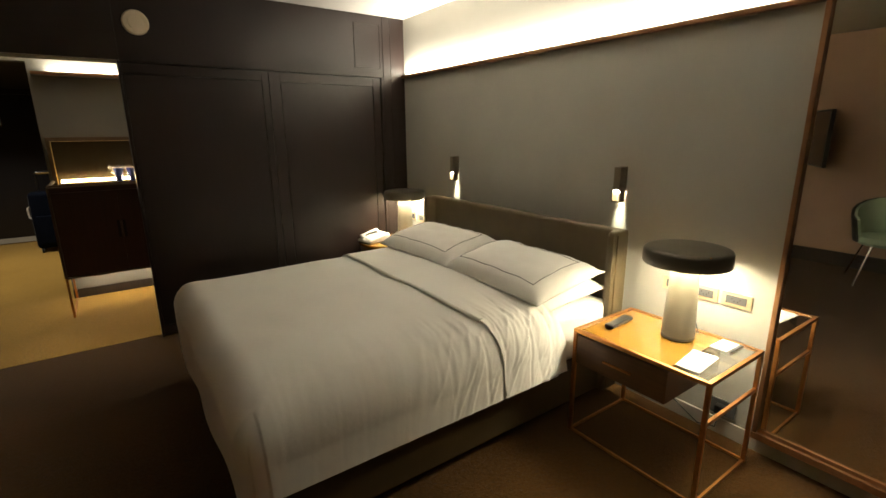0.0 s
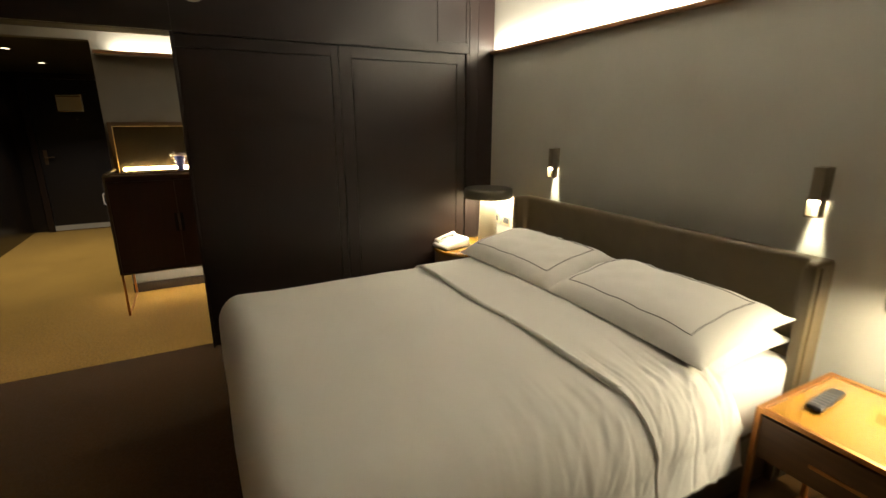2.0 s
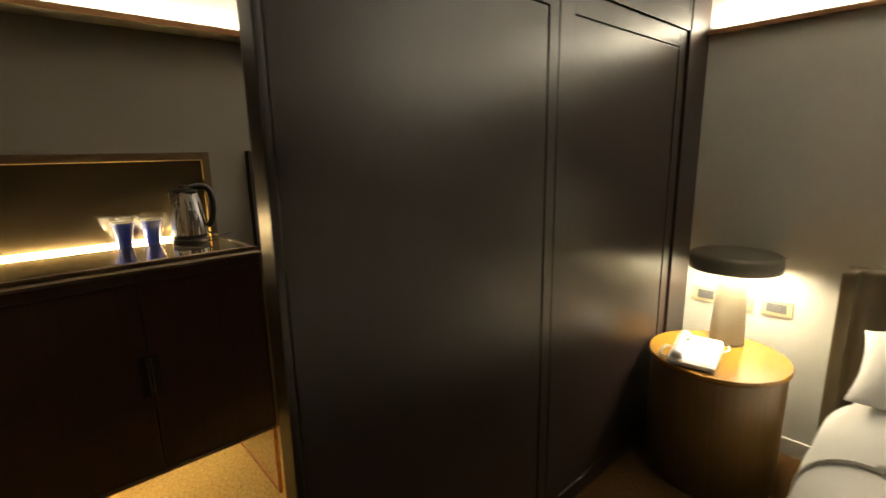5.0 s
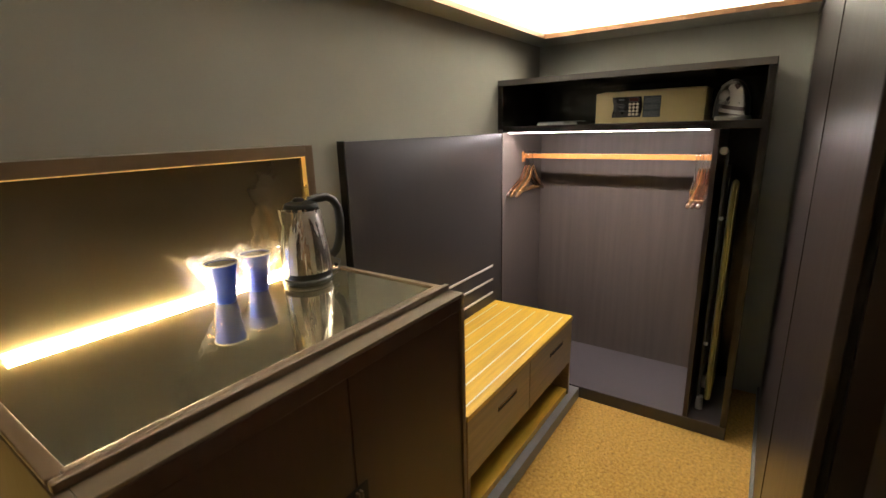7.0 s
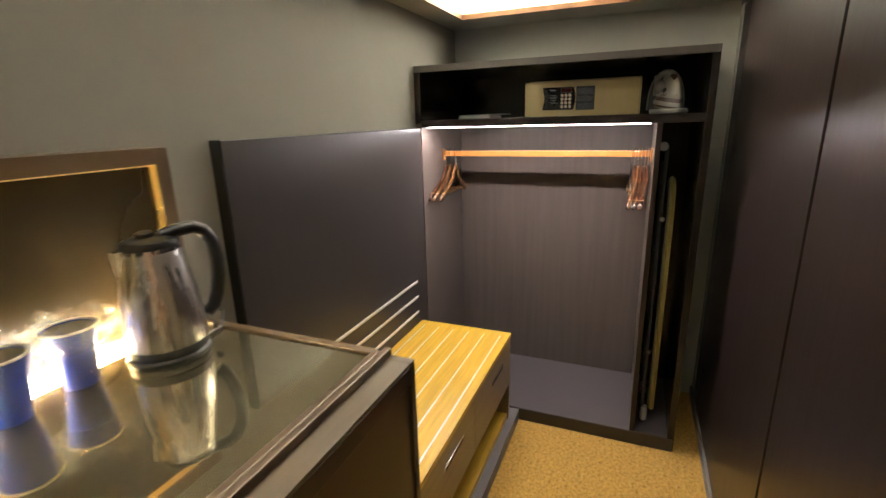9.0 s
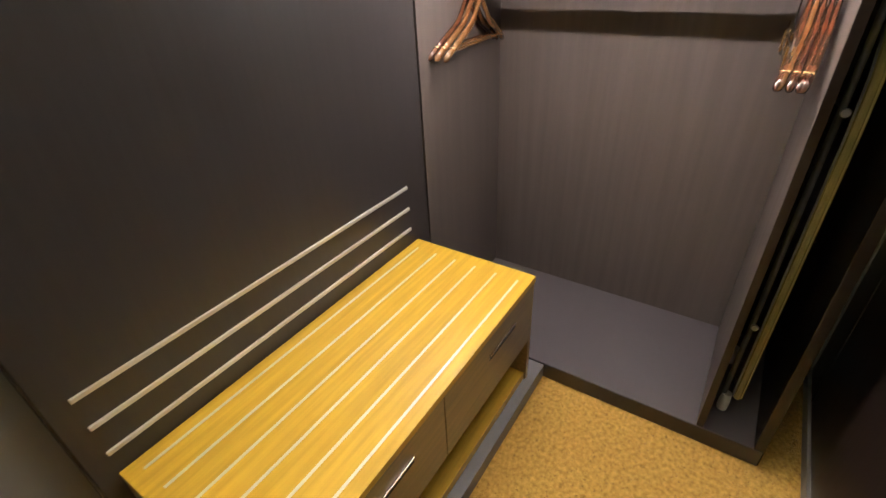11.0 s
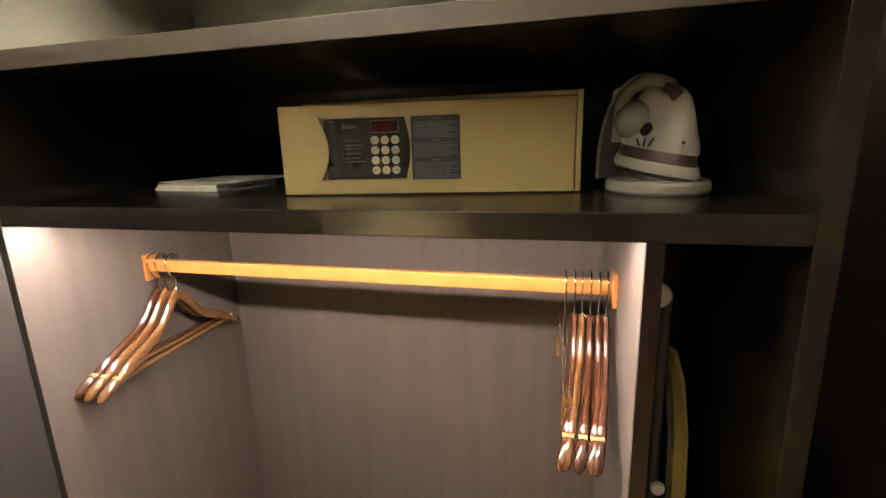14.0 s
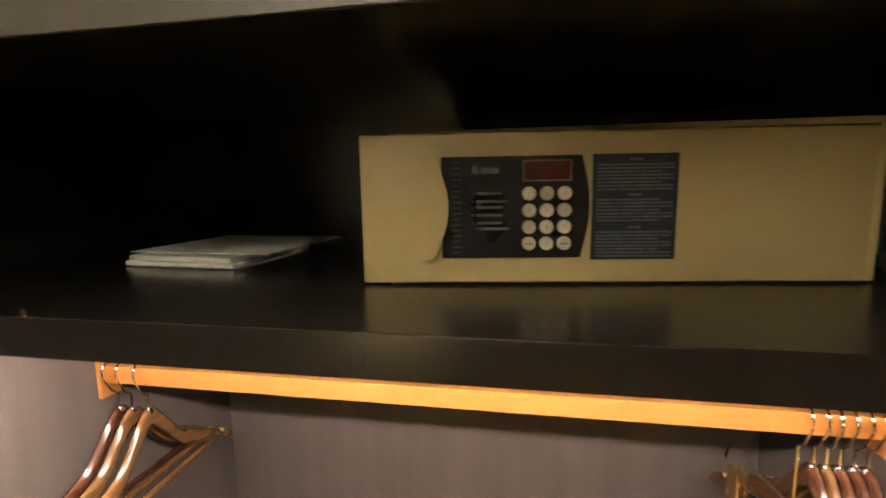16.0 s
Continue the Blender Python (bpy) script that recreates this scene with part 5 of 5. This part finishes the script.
part("display_rim", on_door(boxes(((0.1665, -0.0025, 0.102), (0.2145, -0.0012, 0.1035)), ((0.1665, -0.0025, 0.1215), (0.2145, -0.0012, 0.123)),
                                  ((0.1665, -0.0025, 0.1035), (0.168, -0.0012, 0.1215)), ((0.213, -0.0025, 0.1035), (0.2145, -0.0012, 0.1215)))), SAFET, sdoor)
part("maker_mark", on_door(boxes(((0.1165, -0.0022, 0.110), (0.1225, -0.0014, 0.118)), ((0.1240, -0.0022, 0.1105), (0.1430, -0.0014, 0.1160)))), SAFET, sdoor)
for z, x1 in ((0.0895, 0.146), (0.0815, 0.152), (0.0757, 0.147), (0.0678, 0.147), (0.060, 0.146), (0.0542, 0.155)):
    part("print_line", on_door(box((0.121, -0.0021, z), (x1, -0.0014, z + 0.0026))), SAFET, sdoor)
for z in (0.0895, 0.0815, 0.0678, 0.060):
    part("print_number", on_door(box((0.1165, -0.0021, z), (0.118, -0.0014, z + 0.0026))), SAFET, sdoor)



def sign_mesh(text, size):
    """Flat letters from the built-in font, in the x-y plane, centred."""
    cu = bpy.data.curves.new("sign", "FONT")
    cu.body, cu.size, cu.align_x, cu.align_y, cu.resolution_u = text, size, "CENTER", "CENTER", 3
    tmp = bpy.data.objects.new("sign", cu)
    me = bpy.data.meshes.new_from_object(tmp)
    bm = bmesh.new()
    bm.from_mesh(me)
    bpy.data.objects.remove(tmp)
    bpy.data.meshes.remove(me)
    return bm


signs = "123456789 0 "
for r in range(4):
    for c in range(3):
        kx, kz = 0.1728 + 0.01735 * c, 0.0902 - 0.0166 * r
        kb = lathe([(0.0, 0.0042), (0.0061, 0.004), (0.0069, 0.003), (0.0069, 0.0)], 18)
        key = part("key", on_door(moved(kb, pose(kx, -0.001, kz, 90, 0, 0))), KEYW, sdoor, smooth=1)
        sg = signs[3 * r + c]
        mark = sign_mesh(sg, 0.0062) if sg != " " else box((-0.004, -0.0008, 0), (0.004, 0.0008, 0.0001))
        part("key_sign", on_door(moved(mark, pose(kx, -0.0054, kz, 90, 0, 0))), KEYINK, sdoor)
lab = part("instruction_label", on_door(box((0.2345, -0.0012, 0.0235), (0.3165, 0.001, 0.1275))), SAFEB, sdoor, "dark instruction label")
part("label_print", on_door(boxes(*[((0.239, -0.0018, z), (0.312 - 0.012 * (k % 3 == 2), -0.0011, z + 0.0019)) for k, z in enumerate(
    [0.116 - 0.0034 * i for i in range(8)] + [0.082 - 0.0034 * i for i in range(7)] + [0.050 - 0.0034 * i for i in range(8)])],
    *[((0.270, -0.0018, z), (0.282, -0.0011, z + 0.0025)) for z in (0.121, 0.0865, 0.0545)])), SAFET, sdoor)

# papers, iron, ironing board
pp = thing("laundry_papers", "folded white laundry bag with forms on the shelf", "papers", pose(2.20, 5.315, 1.554, 0, 0, -4), local=True)
part("folded_bag", boxes(((-0.085, -0.085, 0), (0.10, 0.085, 0.007)), ((-0.083, -0.08, 0.007), (0.10, 0.08, 0.014)), bev=0.003), PAPER, pp, smooth=1)
sheet = [[(x, y, 0.016 + 0.002 * abs(math.sin(3 * x + 2)) + 0.012 * max(0, -0.02 - y) * (x > -0.3)) for y in (-0.13, -0.08, 0.0, 0.085)] for x in np.linspace(-0.075, 0.122, 8)]
sb = skin(sheet, closed=False, caps=False)
bmesh.ops.solidify(sb, geom=list(sb.faces), thickness=0.0012)
part("form_sheet", sb, PAPER, pp, smooth=1)


def sole_ring(z, w, l, nose=0.62):
    """An iron's outline: pointed at the front (-x), round at the heel."""
    out = []
    for k in range(24):
        a = 2 * math.pi * k / 24
        c, s = math.cos(a), math.sin(a)
        x = -l * nose * c if c > 0 else -l * (1 - nose) * c
        y = w / 2 * s * (1 - 0.35 * max(c, 0) ** 2)
        out.append((x, y, z))
    return out


ir = thing("steam_iron", "white and plum steam iron on its white dock", "iron", pose(2.140, 4.420, 1.553, 0, 0, 10) @ Matrix.Scale(0.97, 4), local=True)
part("dock", skin([[(0.095 * math.cos(a), 0.079 * math.sin(a), z) if q else (0.090 * math.cos(a), 0.075 * math.sin(a), z) for a in np.linspace(0, 2 * math.pi, 36, endpoint=False)]
                   for z, q in ((0, 0), (0.004, 1), (0.015, 1), (0.020, 0))]), IRONW, ir, smooth=1)
turn = pose(0.010, 0.018, -0.010, 0, 0, 34)
t8 = turn @ pose(0.0, 0.0, 0.026, 0, -10, 0) @ Matrix.Diagonal((0.75, 0.72, 0.87, 1))
part("sole_plate", moved(skin([sole_ring(0.010, 0.100, 0.190), sole_ring(0.015, 0.106, 0.196), sole_ring(0.019, 0.104, 0.194)]), t8), STEEL, ir, smooth=1)
part("sole_seam", moved(skin([sole_ring(0.018, 0.098, 0.186), sole_ring(0.027, 0.100, 0.188)]), t8), IRONM, ir, smooth=1)
part("lower_skirt", moved(skin([sole_ring(0.026, 0.112, 0.200), sole_ring(0.032, 0.117, 0.205), sole_ring(0.046, 0.108, 0.195)]), t8), IRONW, ir, smooth=1)
part("plum_band", moved(skin([sole_ring(0.046, 0.104, 0.188), sole_ring(0.060, 0.098, 0.180), sole_ring(0.072, 0.090, 0.172)]), t8), IRONM, ir, smooth=1)
part("body", moved(skin([sole_ring(0.066, 0.100, 0.184), sole_ring(0.078, 0.100, 0.184), sole_ring(0.100, 0.088, 0.170, 0.60), sole_ring(0.125, 0.072, 0.150, 0.60), sole_ring(0.146, 0.058, 0.132, 0.60),
                         sole_ring(0.162, 0.047, 0.114, 0.60), sole_ring(0.172, 0.034, 0.092, 0.58), sole_ring(0.176, 0.016, 0.050, 0.56)]), t8), IRONW, ir, smooth=60)
part("water_tank", moved(lathe([(0.0, -0.030), (0.022, -0.026), (0.034, -0.010), (0.036, 0.004), (0.028, 0.022), (0.012, 0.031), (0.0, 0.033)], 28), turn @ pose(0.008, 0.014, 0.124, -20, 0, 0)), IRONG, ir, "smoky grey water tank", smooth=1)
part("handle", moved(tube([(-0.040, 0.0, 0.174), (-0.022, 0, 0.183), (0.004, 0, 0.186), (0.034, 0, 0.178), (0.054, 0, 0.155), (0.058, 0, 0.090)], 0.0105, 12), turn), IRONW, ir, smooth=60)
part("steam_knob", moved(box((-0.016, -0.0125, -0.012), (0.016, 0.0125, 0.012), 0.005, 3), turn @ pose(-0.046, 0.002, 0.162, 0, -32, 0)), IRONM, ir, "dark brown spray cap", smooth=1)
part("front_seam", moved(box((-0.0022, -0.020, 0.0), (0.0022, 0.020, 0.0018), 0.0008), turn @ pose(-0.079, 0.0, 0.088, 0, -80, 0)), IRONM, ir)
dl = part("dial", moved(lathe([(0.0, 0.004), (0.009, 0.0035), (0.0115, 0.0)], 20), turn @ pose(-0.024, 0.0315, 0.110, -72, 0, 0)), BLACKP, ir, smooth=1)
for k in (-1, 0, 1):
    part("mark", moved(box((-0.0017, -0.0075, 0.0), (0.0017, 0.0075, 0.0016), 0.0005), turn @ pose(-0.026 + 0.012 * k, 0.0355, 0.090, -76, 0, 0) @ pose(0, 0, 0, 0, 0, 28 * k)), BLACKP, dl)
# the heel rest: a thin arch behind the iron
hx = 0.072
arch = [(0.080 * math.cos(radians(a)), 0.178 * max(math.sin(radians(a)), 0.0) ** 0.75) for a in range(0, 181, 9)]
part("heel_plate", skin([[(hx + d, y, 0.016 + z * 0.97) for y, z in arch] for d in (0.0, 0.006)]), GREYP, ir, smooth=1)
part("heel_edge", tube([(hx, y, 0.016 + z) for y, z in arch], 0.0028, 8), IRONW, ir, smooth=1)
part("cord", tube([(0.078, 0.010, 0.150), (0.085, 0.035, 0.176), (0.085, 0.050, 0.168), (0.090, 0.055, 0.12), (0.095, 0.050, 0.05)], 0.0045, 6), WHITEP, ir, smooth=1)

ib = thing("ironing_board", "folded ironing board with yellow cover standing upright", "ironing board", (2.15, 4.37, 0.072))
ring = [(2.03, 0.13), (2.03, 1.05), (2.05, 1.17), (2.10, 1.24), (2.17, 1.262), (2.24, 1.24), (2.29, 1.17), (2.31, 1.05), (2.31, 0.13)]
part("board", skin([[(x, 4.381 + d, z) for x, z in ring] for d in (0.0, 0.008)]), GREYP, ib, "dark metal underside")
part("cover", skin([[(x, 4.359 + d, z) for x, z in ring] for d in (0.0, 0.0215)]), BOARDC, ib)
part("board_edge", tube([(x, 4.374, z) for x, z in ring], 0.010, 8), BOARDC, ib, smooth=1)
for x, zt in ((2.02, 1.417), (2.27, 1.33)):
    part("leg", tube([(x, 4.414, 0.13), (x, 4.414, zt)], 0.008, 10), GREYP, ib, smooth=1)
part("foot_cap", lathe([(0.0, 0.072), (0.016, 0.072), (0.018, 0.10), (0.015, 0.145), (0.0, 0.147)], 16, (2.02, 4.405, 0)), WHITEP, ib, smooth=1)
part("foot_cap", lathe([(0.0, 0.072), (0.016, 0.072), (0.018, 0.10), (0.015, 0.145), (0.0, 0.147)], 16, (2.27, 4.405, 0)), WHITEP, ib, smooth=1)
for y, z, k in ((4.428, 1.417, 1.45), (4.407, 1.100, 0.85), (4.407, 0.45, 0.85)):
    part("end_cap", moved(lathe([(0.0, 0.007), (0.011 * k, 0.006), (0.013 * k, 0.0), (0.0, -0.01)], 18), pose(2.008, y, z, 0, -90, 0)), WHITEP, ib, smooth=1)
part("support_bar", tube([(2.02, 4.407, 1.100), (2.27, 4.40, 1.06)], 0.006, 8), GREYP, ib, smooth=1)
